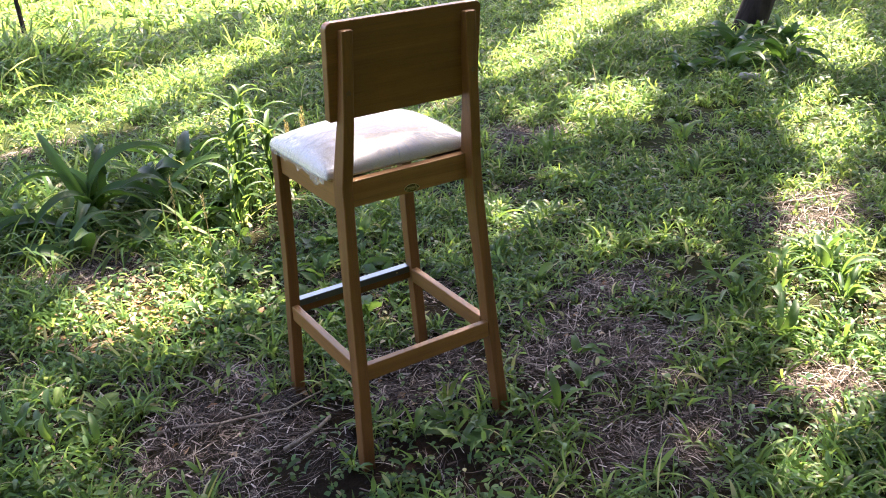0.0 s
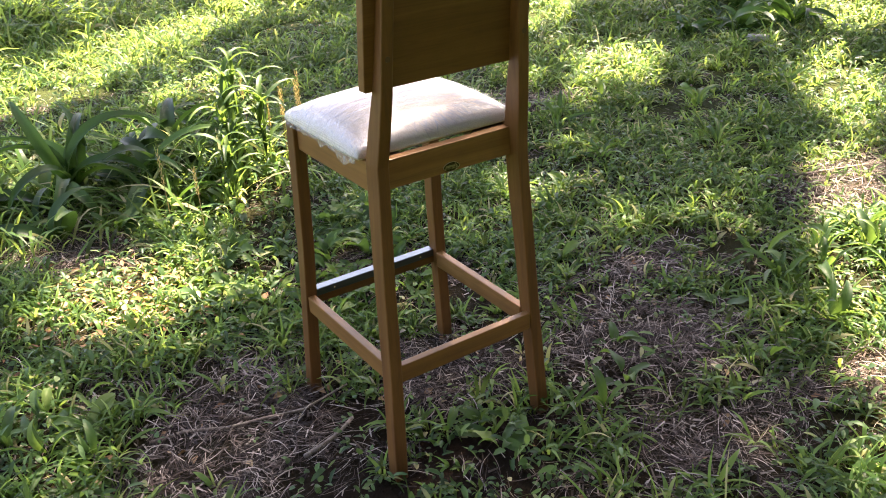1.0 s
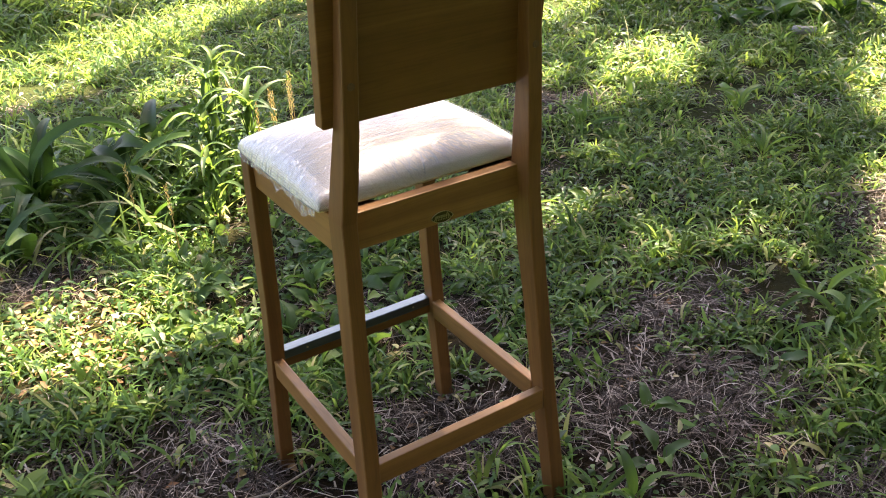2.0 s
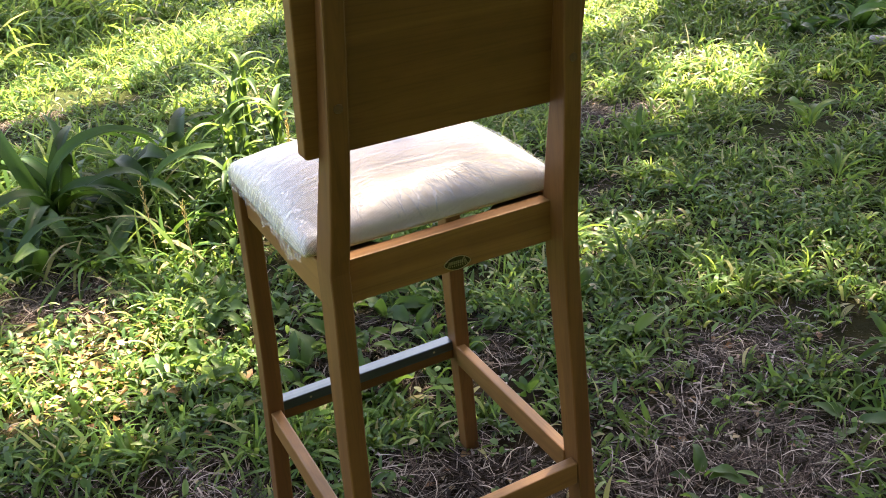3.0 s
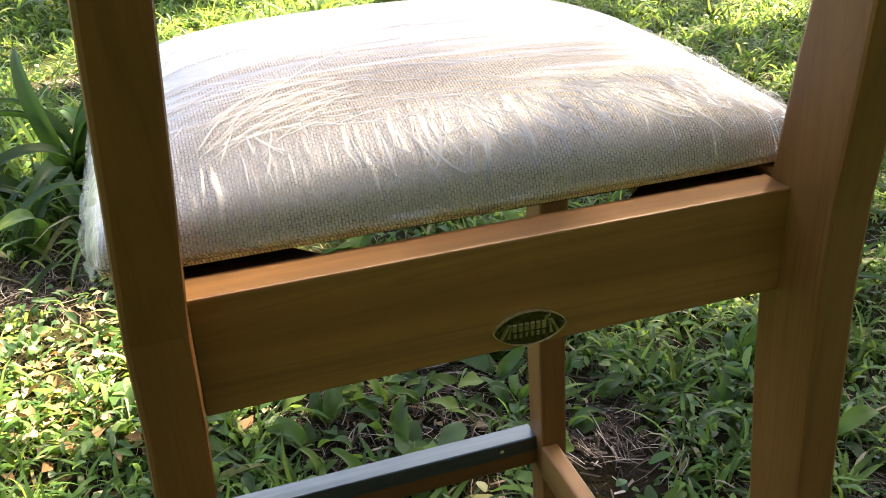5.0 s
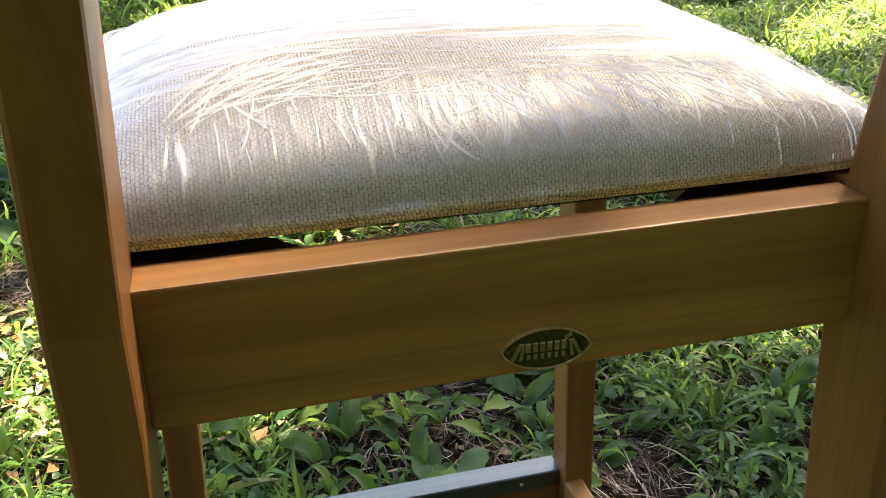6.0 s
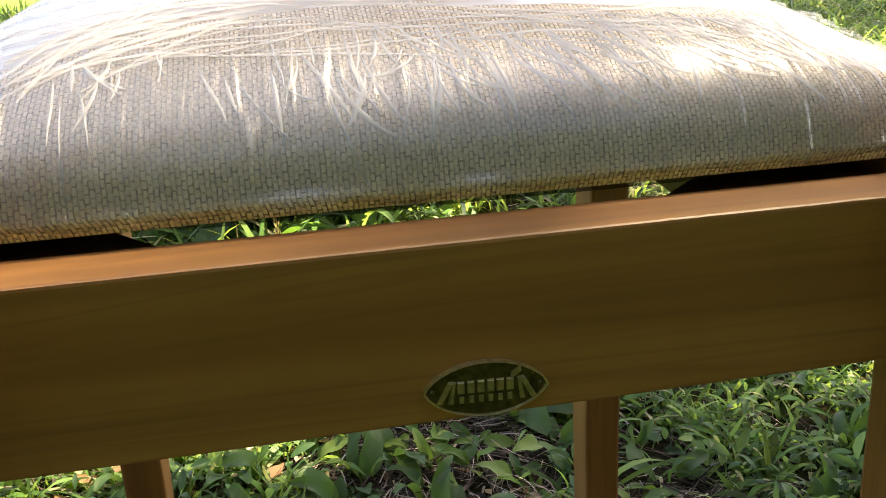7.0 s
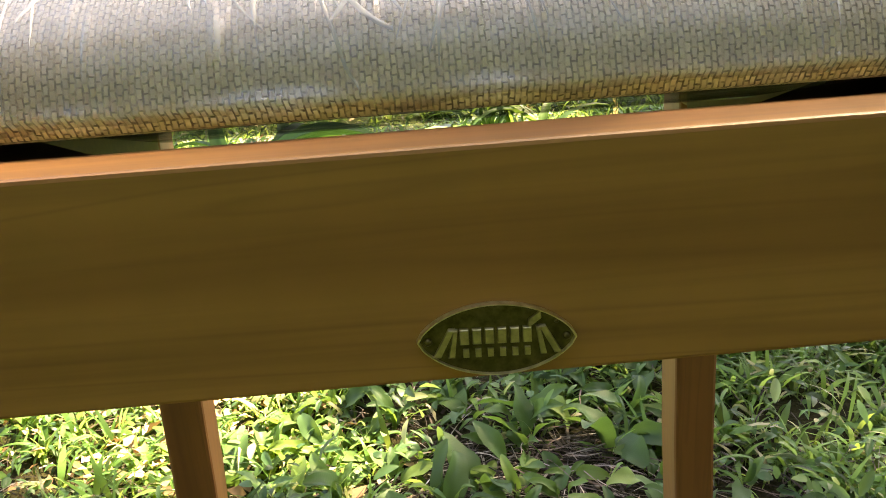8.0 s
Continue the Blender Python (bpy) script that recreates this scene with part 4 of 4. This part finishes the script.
for x, y, n, s in ((0.248, -0.097, 8, 0.13), (0.207, -0.069, 5, 0.11), (0.299, -0.155, 6, 0.12), (1.039, -0.222, 6, 0.20), (1.134, 0.012, 9, 0.17), (1.256, -0.044, 9, 0.18), (1.36, 0.034, 9, 0.17), (1.457, -0.099, 9, 0.18),
                   (1.196, 0.128, 8, 0.15), (1.548, 0.018, 8, 0.17), (1.365, -0.197, 8, 0.16), (-0.806, 0.46, 7, 0.13), (-0.718, 0.386, 7, 0.12), (-0.874, 0.572, 7, 0.13), (-0.669, 0.556, 5, 0.10), (1.633, -0.22, 8, 0.17), (1.176, -0.337, 6, 0.12)):
    weed(x, y, n, s * 0.8, NARROW_LEAVES, "lance-leaved weed with arching green leaves", "lance-leaved weeds", 0.6)
for x, y, n, s in ((2.143, 1.223, 9, 0.14), (0.946, 0.813, 8, 0.12), (1.082, 0.905, 8, 0.13), (0.891, 0.996, 8, 0.12), (1.401, 1.04, 8, 0.13), (0.714, 0.72, 7, 0.10), (0.574, 1.222, 7, 0.11), (1.553, 1.483, 9, 0.13), (1.144, 1.482, 8, 0.12),
                   (0.631, 1.744, 8, 0.13), (0.888, 2.078, 8, 0.14), (1.909, 1.57, 8, 0.13), (2.729, 1.23, 8, 0.14), (1.806, 0.817, 8, 0.13), (0.07, 2.086, 9, 0.20), (-0.071, 2.252, 9, 0.2), (0.202, 2.328, 9, 0.2), (-0.67, 2.18, 8, 0.17)):
    weed(x, y, n, s, NARROW_LEAVES, "lance-leaved weed among short grass", "lance-leaved weeds", 0.5)

def stem_bm(h, r, lean=(0, 0)):
    bm = bmesh.new()
    rings = []
    for k in range(7):
        s = k / 6
        c = Vector((lean[0] * s * s, lean[1] * s * s, h * s))
        rr = r * (1 - 0.6 * s)
        rings.append([bm.verts.new(c + Vector((rr * math.cos(a), rr * math.sin(a), 0))) for a in (0, 1.57, 3.14, 4.71)])
    for a, c in zip(rings, rings[1:]):
        for i in range(4):
            bm.faces.new((a[i], a[(i + 1) % 4], c[(i + 1) % 4], c[i]))
    bm.faces.new(rings[-1])
    return bm


# clump of long strap leaves
STRAPS = [leaf_mesh("leaf", w, a, f, 0.06, STRAP, 12, 30 + i) for i, (w, a, f) in enumerate(((0.155, 1.5, 0.45), (0.135, 1.25, 0.5), (0.17, 1.65, 0.35), (0.14, 1.0, 0.5)))]


def strap_plant(x, y, leaves, size, label):
    top = new("strap_leaf_plant")
    top.matrix_world = Matrix.Translation((x, y, float(ground_z(np.array([x]), np.array([y]))[0]) - 0.004))
    tagged(top, label, "plant", "strap-leaved plants")
    for k in range(leaves):
        ob = new("leaf", STRAPS[k % 4])
        ob.parent = top
        s = size * rnd.uniform(0.7, 1.1)
        ob.matrix_basis = Matrix.Rotation(k * 2.4 + rnd.uniform(-0.3, 0.3), 4, "Z") @ Matrix.Rotation(-rnd.uniform(-0.3, 0.75), 4, "Y") @ Matrix.Rotation(rnd.uniform(-0.8, 0.8), 4, "X") @ Matrix.Diagonal((s, s * rnd.uniform(0.75, 1.3), s * rnd.uniform(0.8, 1.1), 1))
    return top


main = strap_plant(-0.40, 2.00, 0, 0.5, "dark green clump of long arching strap leaves in the shade")
# bearing and lift in degrees, length, twist, leaf shape
for yaw, lift, rise, size, twist, k in ((2, 8, 0.11, 0.56, 0.2, 0), (16, 2, 0.09, 0.58, -0.2, 0), (-24, -6, 0.06, 0.46, 0.3, 2), (34, 6, 0.10, 0.50, -0.3, 1), (176, 8, 0.10, 0.44, 0.2, 0), (208, -2, 0.07, 0.42, -0.3, 2), (-128, -14, 0.03, 0.36, 0.3, 2),
                                        (-75, -12, 0.03, 0.40, 0.4, 2), (-48, -8, 0.04, 0.42, -0.3, 0), (84, 44, 0.05, 0.46, 0.6, 3), (112, 50, 0.06, 0.48, -0.5, 3), (60, 34, 0.06, 0.44, 0.2, 1), (150, 26, 0.08, 0.42, 0.1, 1)):
    ob = new("leaf", STRAPS[k])
    ob.parent = main
    ob.matrix_basis = Matrix.Translation((0, 0, rise)) @ Matrix.Rotation(radians(yaw), 4, "Z") @ Matrix.Rotation(-radians(lift), 4, "Y") @ Matrix.Rotation(twist, 4, "X") @ Matrix.Diagonal((size * 0.95, size * 0.68, size * 0.95, 1))
part("sheath", stem_bm(0.17, 0.022), STRAP, main)
strap_plant(-0.113, 1.938, 9, 0.46, "smaller clump of broad arching strap leaves")
for x, y, n, s in ((-0.503, 2.011, 5, 0.44), (-0.128, 1.649, 4, 0.30), (-0.532, 1.713, 4, 0.34), (0.032, 2.168, 6, 0.40), (-0.3, 2.19, 5, 0.42), (-0.816, 1.935, 5, 0.36), (0.289, 2.449, 5, 0.36)):
    strap_plant(x, y, n, s, "clump of strap leaves growing in the grass")
for x, y, s in ((3.713, 2.282, 0.36), (3.362, 1.996, 0.34), (3.665, 1.843, 0.34), (3.117, 2.151, 0.28), (3.988, 2.096, 0.34), (3.966, 2.322, 0.3), (3.682, 2.484, 0.28)):
    strap_plant(x, y, 14, s, "clump of long leaves at the foot of a tree")

# coarse grass mounds
g = Growth()
for cx, cy, rr, hh, n in ((-0.194, 5.713, 0.55, 0.5, 900), (0.247, 5.583, 0.45, 0.42, 700), (-0.476, 5.338, 0.6, 0.42, 800), (0.095, 5.226, 0.4, 0.3, 500), (3.306, 2.94, 0.45, 0.26, 500), (-0.795, 5.647, 0.6, 0.45, 700), (3.85, 2.242, 0.4, 0.24, 500), (4.571, 2.346, 0.35, 0.22, 250), (0.089, 2.044, 0.4, 0.30, 600), (-0.345, 2.25, 0.5, 0.30, 320), (-0.12, 1.76, 0.25, 0.24, 160), (-0.723, 1.911, 0.4, 0.24, 400), (2.341, 4.806, 0.5, 0.3, 400), (1.674, 5.286, 0.4, 0.3, 300)):
    for k in range(4):
        m = n // 4
        px, py = cx + rs.normal(0, 0.5, m) * rr, cy + rs.normal(0, 0.5, m) * rr
        ln = hh * rs.uniform(0.4, 1.15, m)
        g.add(blade((0.035, 0.05, 0.065, 0.045)[k], (1.2, 1.9, 2.4, 1.5)[k], 5, 0.2), at_ground(px, py, -0.004), rs.uniform(0, 6.283, m), rs.uniform(-0.15, 0.5, m), rs.normal(0, 0.25, m), np.stack([ln, np.full(m, hh), ln], -1))
g.done("coarse_grass", GRASS, "mounds of long coarse arching grass", "grass")


# tall leafy grass with seed stalks beside it
THIN = [leaf_mesh("leaf", w, a, 0.4, 0.05, BROAD, 9, 50 + i) for i, (w, a) in enumerate(((0.085, 1.5), (0.075, 1.8), (0.09, 1.2)))]


def tall_grass(x, y, h, n, label):
    top = new("tall_grass_plant")
    top.matrix_world = Matrix.Translation((x, y, float(ground_z(np.array([x]), np.array([y]))[0]) - 0.004))
    tagged(top, label, "plant", "tall grass plants")
    part("stem", stem_bm(h, 0.004, (rnd.uniform(-0.05, 0.05), rnd.uniform(-0.05, 0.05))), BROAD, top)
    for k in range(n):
        ob = new("leaf", THIN[k % 3])
        ob.parent = top
        s = rnd.uniform(0.18, 0.30)
        ob.matrix_basis = Matrix.Translation((0, 0, h * (0.15 + 0.8 * k / n))) @ Matrix.Rotation(k * 2.4 + rnd.uniform(-0.3, 0.3), 4, "Z") @ Matrix.Rotation(-rnd.uniform(0.2, 0.8), 4, "Y") @ Matrix.Diagonal((s, s, s, 1))


for x, y, h, n in ((0.204, 1.85, 0.36, 18), (0.257, 1.934, 0.40, 20), (0.15, 1.766, 0.28, 14), (0.316, 1.815, 0.30, 15), (0.097, 1.621, 0.2, 12)):
    tall_grass(x, y, h, n, "tall sunlit grass plant with drooping leaves")


def seed_stalk(x, y, h):
    top = new("seed_stalk")
    top.matrix_world = Matrix.Translation((x, y, float(ground_z(np.array([x]), np.array([y]))[0]) - 0.004))
    tagged(top, "thin ochre grass stalk with a seed spike", "plant", "seed stalks")
    part("stalk", stem_bm(h, 0.0018), SEED, top)
    bm = bmesh.new()
    for k in range(40):
        s = k / 39
        a = k * 2.4
        p = Vector((0.0035 * math.cos(a), 0.0035 * math.sin(a), h * 0.62 + s * h * 0.42))
        d = Vector((math.cos(a) * 0.004, math.sin(a) * 0.004, 0.011))
        w = Vector((-math.sin(a), math.cos(a), 0)) * 0.0018
        vs = [bm.verts.new(q) for q in (p, p + d * 0.5 + w, p + d, p + d * 0.5 - w)]
        bm.faces.new(vs)
    part("seed_spike", bm, SEED, top)


for x, y, h in ((0.516, 1.888, 0.34), (0.49, 1.847, 0.30), (0.417, 1.848, 0.33), (0.451, 1.914, 0.28), (0.37, 1.874, 0.27), (0.32, 1.999, 0.33), (0.541, 1.98, 0.28), (-0.174, 1.535, 0.30), (-0.088, 1.447, 0.24)):
    seed_stalk(x, y, h)


# fallen twigs
def twig(points, r, label):
    bm = bmesh.new()
    rings = []
    for k, (x, y, dz) in enumerate(points):
        z = float(ground_z(np.array([x]), np.array([y]))[0]) + dz + 0.004
        rr = r * (1 - 0.5 * k / len(points)) * rnd.uniform(0.85, 1.15)
        d = Vector((points[min(k + 1, len(points) - 1)][0] - points[max(k - 1, 0)][0], points[min(k + 1, len(points) - 1)][1] - points[max(k - 1, 0)][1], 0)).normalized()
        n = Vector((-d.y, d.x, 0))
        rings.append([bm.verts.new(Vector((x, y, z)) + n * rr * math.cos(a) + Vector((0, 0, rr * math.sin(a)))) for a in np.linspace(0, 2 * math.pi, 7)[:-1]])
    for a, c in zip(rings, rings[1:]):
        for i in range(6):
            bm.faces.new((a[i], a[(i + 1) % 6], c[(i + 1) % 6], c[i]))
    bm.faces.new(rings[0])
    bm.faces.new(rings[-1])
    bmesh.ops.recalc_face_normals(bm, faces=bm.faces)
    tagged(mesh_object("fallen_twig", bm, TWIG, True), label, "twig", "fallen twigs")


twig([(-0.6, 0.406, 0.006), (-0.521, 0.389, 0.01), (-0.433, 0.333, 0.012), (-0.344, 0.306, 0.014), (-0.265, 0.279, 0.016), (-0.186, 0.29, 0.02), (-0.137, 0.3, 0.02)], 0.0042, "thin grey dead twig lying on the litter")
twig([(-0.332, 0.136, 0.006), (-0.282, 0.141, 0.012), (-0.233, 0.156, 0.014), (-0.184, 0.185, 0.012)], 0.007, "short brown dead branch on the litter")
twig([(0.763, 0.199, 0.008), (0.831, 0.171, 0.012), (0.89, 0.157, 0.012)], 0.006, "short reddish dead stick on the litter")
twig([(1.705, 0.512, 0.01), (1.809, 0.42, 0.014), (1.959, 0.367, 0.014), (2.078, 0.34, 0.012)], 0.007, "short dead stick in a sunny patch of litter")


# pale broken piece of branch lying by the tree
bm = bmesh.new()
rings = []
for k, (d, r) in enumerate(((0.0, 0.017), (0.003, 0.021), (0.03, 0.022), (0.07, 0.020), (0.11, 0.017), (0.113, 0.012))):
    c = Vector((3.16 + 0.62 * d, 1.77 - 0.78 * d, 0.040 + 0.02 * d + float(ground_z(np.array([3.2]), np.array([1.7]))[0])))
    rings.append([bm.verts.new(c + (Vector((0.78, 0.62, 0)) * math.cos(a) + Vector((0, 0, 1)) * math.sin(a)) * r * (1 + 0.12 * noise.noise(Vector((math.cos(a) * 2, math.sin(a) * 2, d * 30))))) for a in np.linspace(0, 2 * math.pi, 13)[:-1]])
for a, c in zip(rings, rings[1:]):
    for k in range(12):
        bm.faces.new((a[k], a[(k + 1) % 12], c[(k + 1) % 12], c[k]))
bm.faces.new(rings[0][::-1])
bm.faces.new(rings[-1])
bmesh.ops.recalc_face_normals(bm, faces=bm.faces)
tagged(mesh_object("fallen_branch", bm, PALE, True), "short pale broken piece of branch among leaves", "branch")

# ---- trees: the near trunk, and unseen ones added to shade the clearing ----
# sunlit places on the ground: centre, half length along and across the sun's bearing
SUNNY = [(-0.38, 1.13, 0.30, 0.22), (-0.17, 0.96, 0.16, 0.11), (3.75, 3.92, 1.95, 0.32), (5.0, 4.6, 1.3, 0.32), (4.50, 3.45, 0.75, 0.20), (2.40, 1.99, 0.42, 0.24), (4.20, 1.95, 0.6, 0.32), (2.85, 0.94, 0.6, 0.20), (1.95, 0.36, 0.38, 0.15),
         (1.44, -0.10, 0.50, 0.21), (1.03, -0.40, 0.36, 0.13), (0.68, -0.60, 0.15, 0.06), (1.42, -0.46, 0.45, 0.15), (0.12, 1.70, 0.40, 0.20), (-0.10, 3.85, 0.75, 0.38), (0.9, 4.75, 0.9, 0.34), (0.45, 3.1, 0.4, 0.12), (1.7, 2.65, 0.5, 0.10)]
CA, SA = math.cos(SUN_AZ), math.sin(SUN_AZ)


def sunny(x, y):
    d = np.zeros_like(x)
    for cx, cy, a, c in SUNNY:
        al, ac = (x - cx) * CA + (y - cy) * SA, -(x - cx) * SA + (y - cy) * CA
        d = np.maximum(d, 1.6 - ((al / a) ** 2 + (ac / c) ** 2))
    field = np.clip((y - 6.6 + 0.25 * (x - 0.5)) / 0.9, -1, 1)
    return np.maximum(d, field) + (vnoise(x, y, 5, 14) - 0.5) * 0.6


TRUNKS = [(4.12, 2.60, 0.088, (2.4, -1.3)), (11.5, 6.0, 0.18, (0.2, 0.3)), (14.5, 10.4, 0.19, (-0.3, 0.2)), (9.4, 11.6, 0.17, (0.1, 0.4)), (17.0, 7.5, 0.18, (0, 0.3)), (12.5, 14.0, 0.18, (0.2, 0.2)), (18.5, 13.5, 0.19, (0.2, -0.3)), (8.5, 2.0, 0.16, (0.3, 0.1))]
TREE_LABELS = ["dark leaning tree trunk with a shady crown", "unseen tree added to cast shade on the clearing"]


def trunk_bm(r, lean, h=9.5):
    bm = bmesh.new()
    rings = []
    for k in range(13):
        s = k / 12
        z = -0.1 + h * s
        rr = r * (1 - 0.55 * s) + 0.4 * r * math.exp(-max(z, 0) * 7)
        c = Vector((lean[0] * s * (1.2 - 0.2 * s), lean[1] * s, z))
        rings.append([bm.verts.new(c + Vector((math.cos(a), math.sin(a), 0)) * rr * (1 + 0.10 * noise.noise(Vector((math.cos(a) * 2, math.sin(a) * 2, z * 1.5))))) for a in np.linspace(0, 2 * math.pi, 15)[:-1]])
    for a, c in zip(rings, rings[1:]):
        for i in range(14):
            bm.faces.new((a[i], a[(i + 1) % 14], c[(i + 1) % 14], c[i]))
    # limbs
    for k in range(9):
        s = 0.55 + 0.05 * k
        p = Vector((lean[0] * s * (1.2 - 0.2 * s), lean[1] * s, -0.1 + h * s))
        a = k * 2.4
        d = Vector((math.cos(a), math.sin(a), 0.55))
        prev = None
        for j in range(5):
            q = p + d * (j * 0.55)
            rr = r * 0.32 * (1 - j / 5.5)
            ring = [bm.verts.new(q + Vector((math.cos(t), 0, math.sin(t))) * rr) for t in np.linspace(0, 2 * math.pi, 6)[:-1]]
            if prev:
                for i in range(5):
                    bm.faces.new((prev[i], prev[(i + 1) % 5], ring[(i + 1) % 5], ring[i]))
            prev = ring
    bmesh.ops.recalc_face_normals(bm, faces=bm.faces)
    return bm


# unseen leaf sprays placed by the shade they cast, left out above the sunny places
rs = np.random.RandomState(29)
lx, ly = points_in(72000, -8.0, 9.5, -7.5, 8.5)
ok = (sunny(lx, ly) < 0.42) & (np.hypot(lx - 0.5, ly) < 8.2 + 1.6 * vnoise(lx, ly, 0.8, 15))
lx, ly = lx[ok], ly[ok]
# gaps of every size among the leaves, closed over ground that should stay shaded
lx, ly = keep(lx, ly, np.clip(0.26 + 3.2 * (0.62 * vnoise(lx, ly, 3.2, 21) + 0.38 * vnoise(lx, ly, 8.5, 22) - 0.27), 0.28, 1) + (ly < -0.9) + 0.8 * (((lx + 0.42) / 0.42) ** 2 + ((ly - 0.42) / 0.34) ** 2 < 1) + 0.8 * (((lx - 0.38) / 0.36) ** 2 + ((ly + 0.42) / 0.26) ** 2 < 1) + 0.3 * (((lx - 0.62) / 0.5) ** 2 + ((ly - 0.12) / 0.4) ** 2 < 1))
# small dense sprays on the line from the sun to the stool dim its sunlight
al, ac = (lx + 0.36) * CA + (ly + 0.17) * SA, -(lx + 0.36) * SA + (ly + 0.17) * CA
column = (al / 0.66) ** 2 + (ac / 0.54) ** 2 < 1.1
cx, cy = points_in(28000, -1.4, 0.6, -1.1, 0.8)
al, ac = (cx + 0.36) * CA + (cy + 0.17) * SA, -(cx + 0.36) * SA + (cy + 0.17) * CA
ok = (al / 0.66) ** 2 + (ac / 0.54) ** 2 < 1.1
cx, cy = cx[ok], cy[ok]
size = np.concatenate([rs.uniform(0.14, 0.26, (~column).sum()), rs.uniform(0.03, 0.05, len(cx))])
lx, ly = np.concatenate([lx[~column], cx]), np.concatenate([ly[~column], cy])
lh = rs.uniform(7.6, 11.0, len(lx))
# crowns cut away to light the stool and what its cushion mirrors
ok = np.hypot(lx + SUN_DIR.x / SUN_DIR.z * lh - 0.7, ly + SUN_DIR.y / SUN_DIR.z * lh - 1.2) > 4.4      # open sky over the stool
ax, ay = lx + SUN_DIR.x / SUN_DIR.z * lh, ly + SUN_DIR.y / SUN_DIR.z * lh - 0.2
ok &= (np.arctan2(ay, ax) < radians(50)) | (lh - 0.77 > 1.2 * np.hypot(ax, ay)) | (rs.rand(len(lx)) < 0.75)      # and over the field ahead
lx, ly, lh, size = lx[ok], ly[ok], lh[ok], size[ok]
hx, hy = lx + SUN_DIR.x / SUN_DIR.z * lh, ly + SUN_DIR.y / SUN_DIR.z * lh
spray_v = np.array([(0, 0, 0), (0.5, 0.32, 0.05), (1.0, 0, 0), (0.5, -0.3, 0.06), (0.15, 0.42, -0.04), (0.62, 0.62, 0.0), (0.12, -0.4, 0.02), (0.6, -0.6, 0.0)]) - np.array([0.5, 0, 0])
spray_q = np.array([(0, 3, 2, 1), (0, 1, 5, 4), (0, 6, 7, 3)])
centres = np.array([(x, y) for x, y, *_ in TRUNKS])
near = np.argmin((hx[:, None] - centres[:, 0] - 0.8) ** 2 + (hy[:, None] - centres[:, 1] - 0.5) ** 2, 1)
for k, (x, y, r, lean) in enumerate(TRUNKS):
    tree = new("tree")
    tree.matrix_world = Matrix.Translation((x, y, float(ground_z(np.array([x]), np.array([y]))[0])))
    tagged(tree, TREE_LABELS[min(k, 1)], "tree", "trees round the clearing")
    part("trunk", trunk_bm(r, lean), BARK, tree, smooth=True)
    sel = near == k
    m = int(sel.sum())
    g = Growth()
    pos = np.stack([hx[sel] - x, hy[sel] - y, lh[sel]], -1)
    g.add((spray_v, spray_q), pos, rs.uniform(0, 6.283, m), rs.normal(0, 0.8, m), rs.normal(0, 0.8, m), size[sel])
    if m:
        crown = big_mesh("crown", np.concatenate(g.v), np.concatenate(g.q), CANOPY)
        crown.parent = tree

# slim sapling at the edge of the field
sap = new("sapling")
sap.matrix_world = Matrix.Translation((0.05, 7.15, float(ground_z(np.array([0.05]), np.array([7.15]))[0])))
tagged(sap, "slim bare sapling stem in the grass", "tree", "trees round the clearing")
part("trunk", stem_bm(1.7, 0.022, (-0.10, 0.0)), BARK, sap)

# ---- unseen trees added behind the clearing, to keep light off the stool's back ----
for k, deg in enumerate(range(200, 352, 14)):
    a = radians(deg)
    dist = 5.6 + (k % 3) * 0.9
    x, y = 0.3 + dist * math.cos(a), -0.6 + dist * math.sin(a)
    tree = new("tree")
    tree.matrix_world = Matrix.Translation((x, y, float(ground_z(np.array([x]), np.array([y]))[0])))
    tagged(tree, "unseen tree added to block light from behind", "tree", "trees of the wood")
    part("trunk", trunk_bm(0.17, (0.2 * math.cos(k), 0.2 * math.sin(k)), 8.0), BARK, tree, smooth=True)
    m = 2400
    g = Growth()
    th, ph = rs.uniform(0, 6.283, m), np.arcsin(rs.uniform(-1, 1, m))
    rr = rs.uniform(0.45, 1.0, m) ** 0.5
    pos = np.stack([rr * np.cos(th) * np.cos(ph) * 1.9, rr * np.sin(th) * np.cos(ph) * 1.9, 4.1 + rr * np.sin(ph) * 3.4], -1)
    g.add((spray_v, spray_q), pos, rs.uniform(0, 6.283, m), rs.normal(0, 0.7, m), rs.normal(0, 0.7, m), rs.uniform(0.22, 0.4, m))
    crown = big_mesh("crown", np.concatenate(g.v), np.concatenate(g.q), CANOPY)
    crown.parent = tree
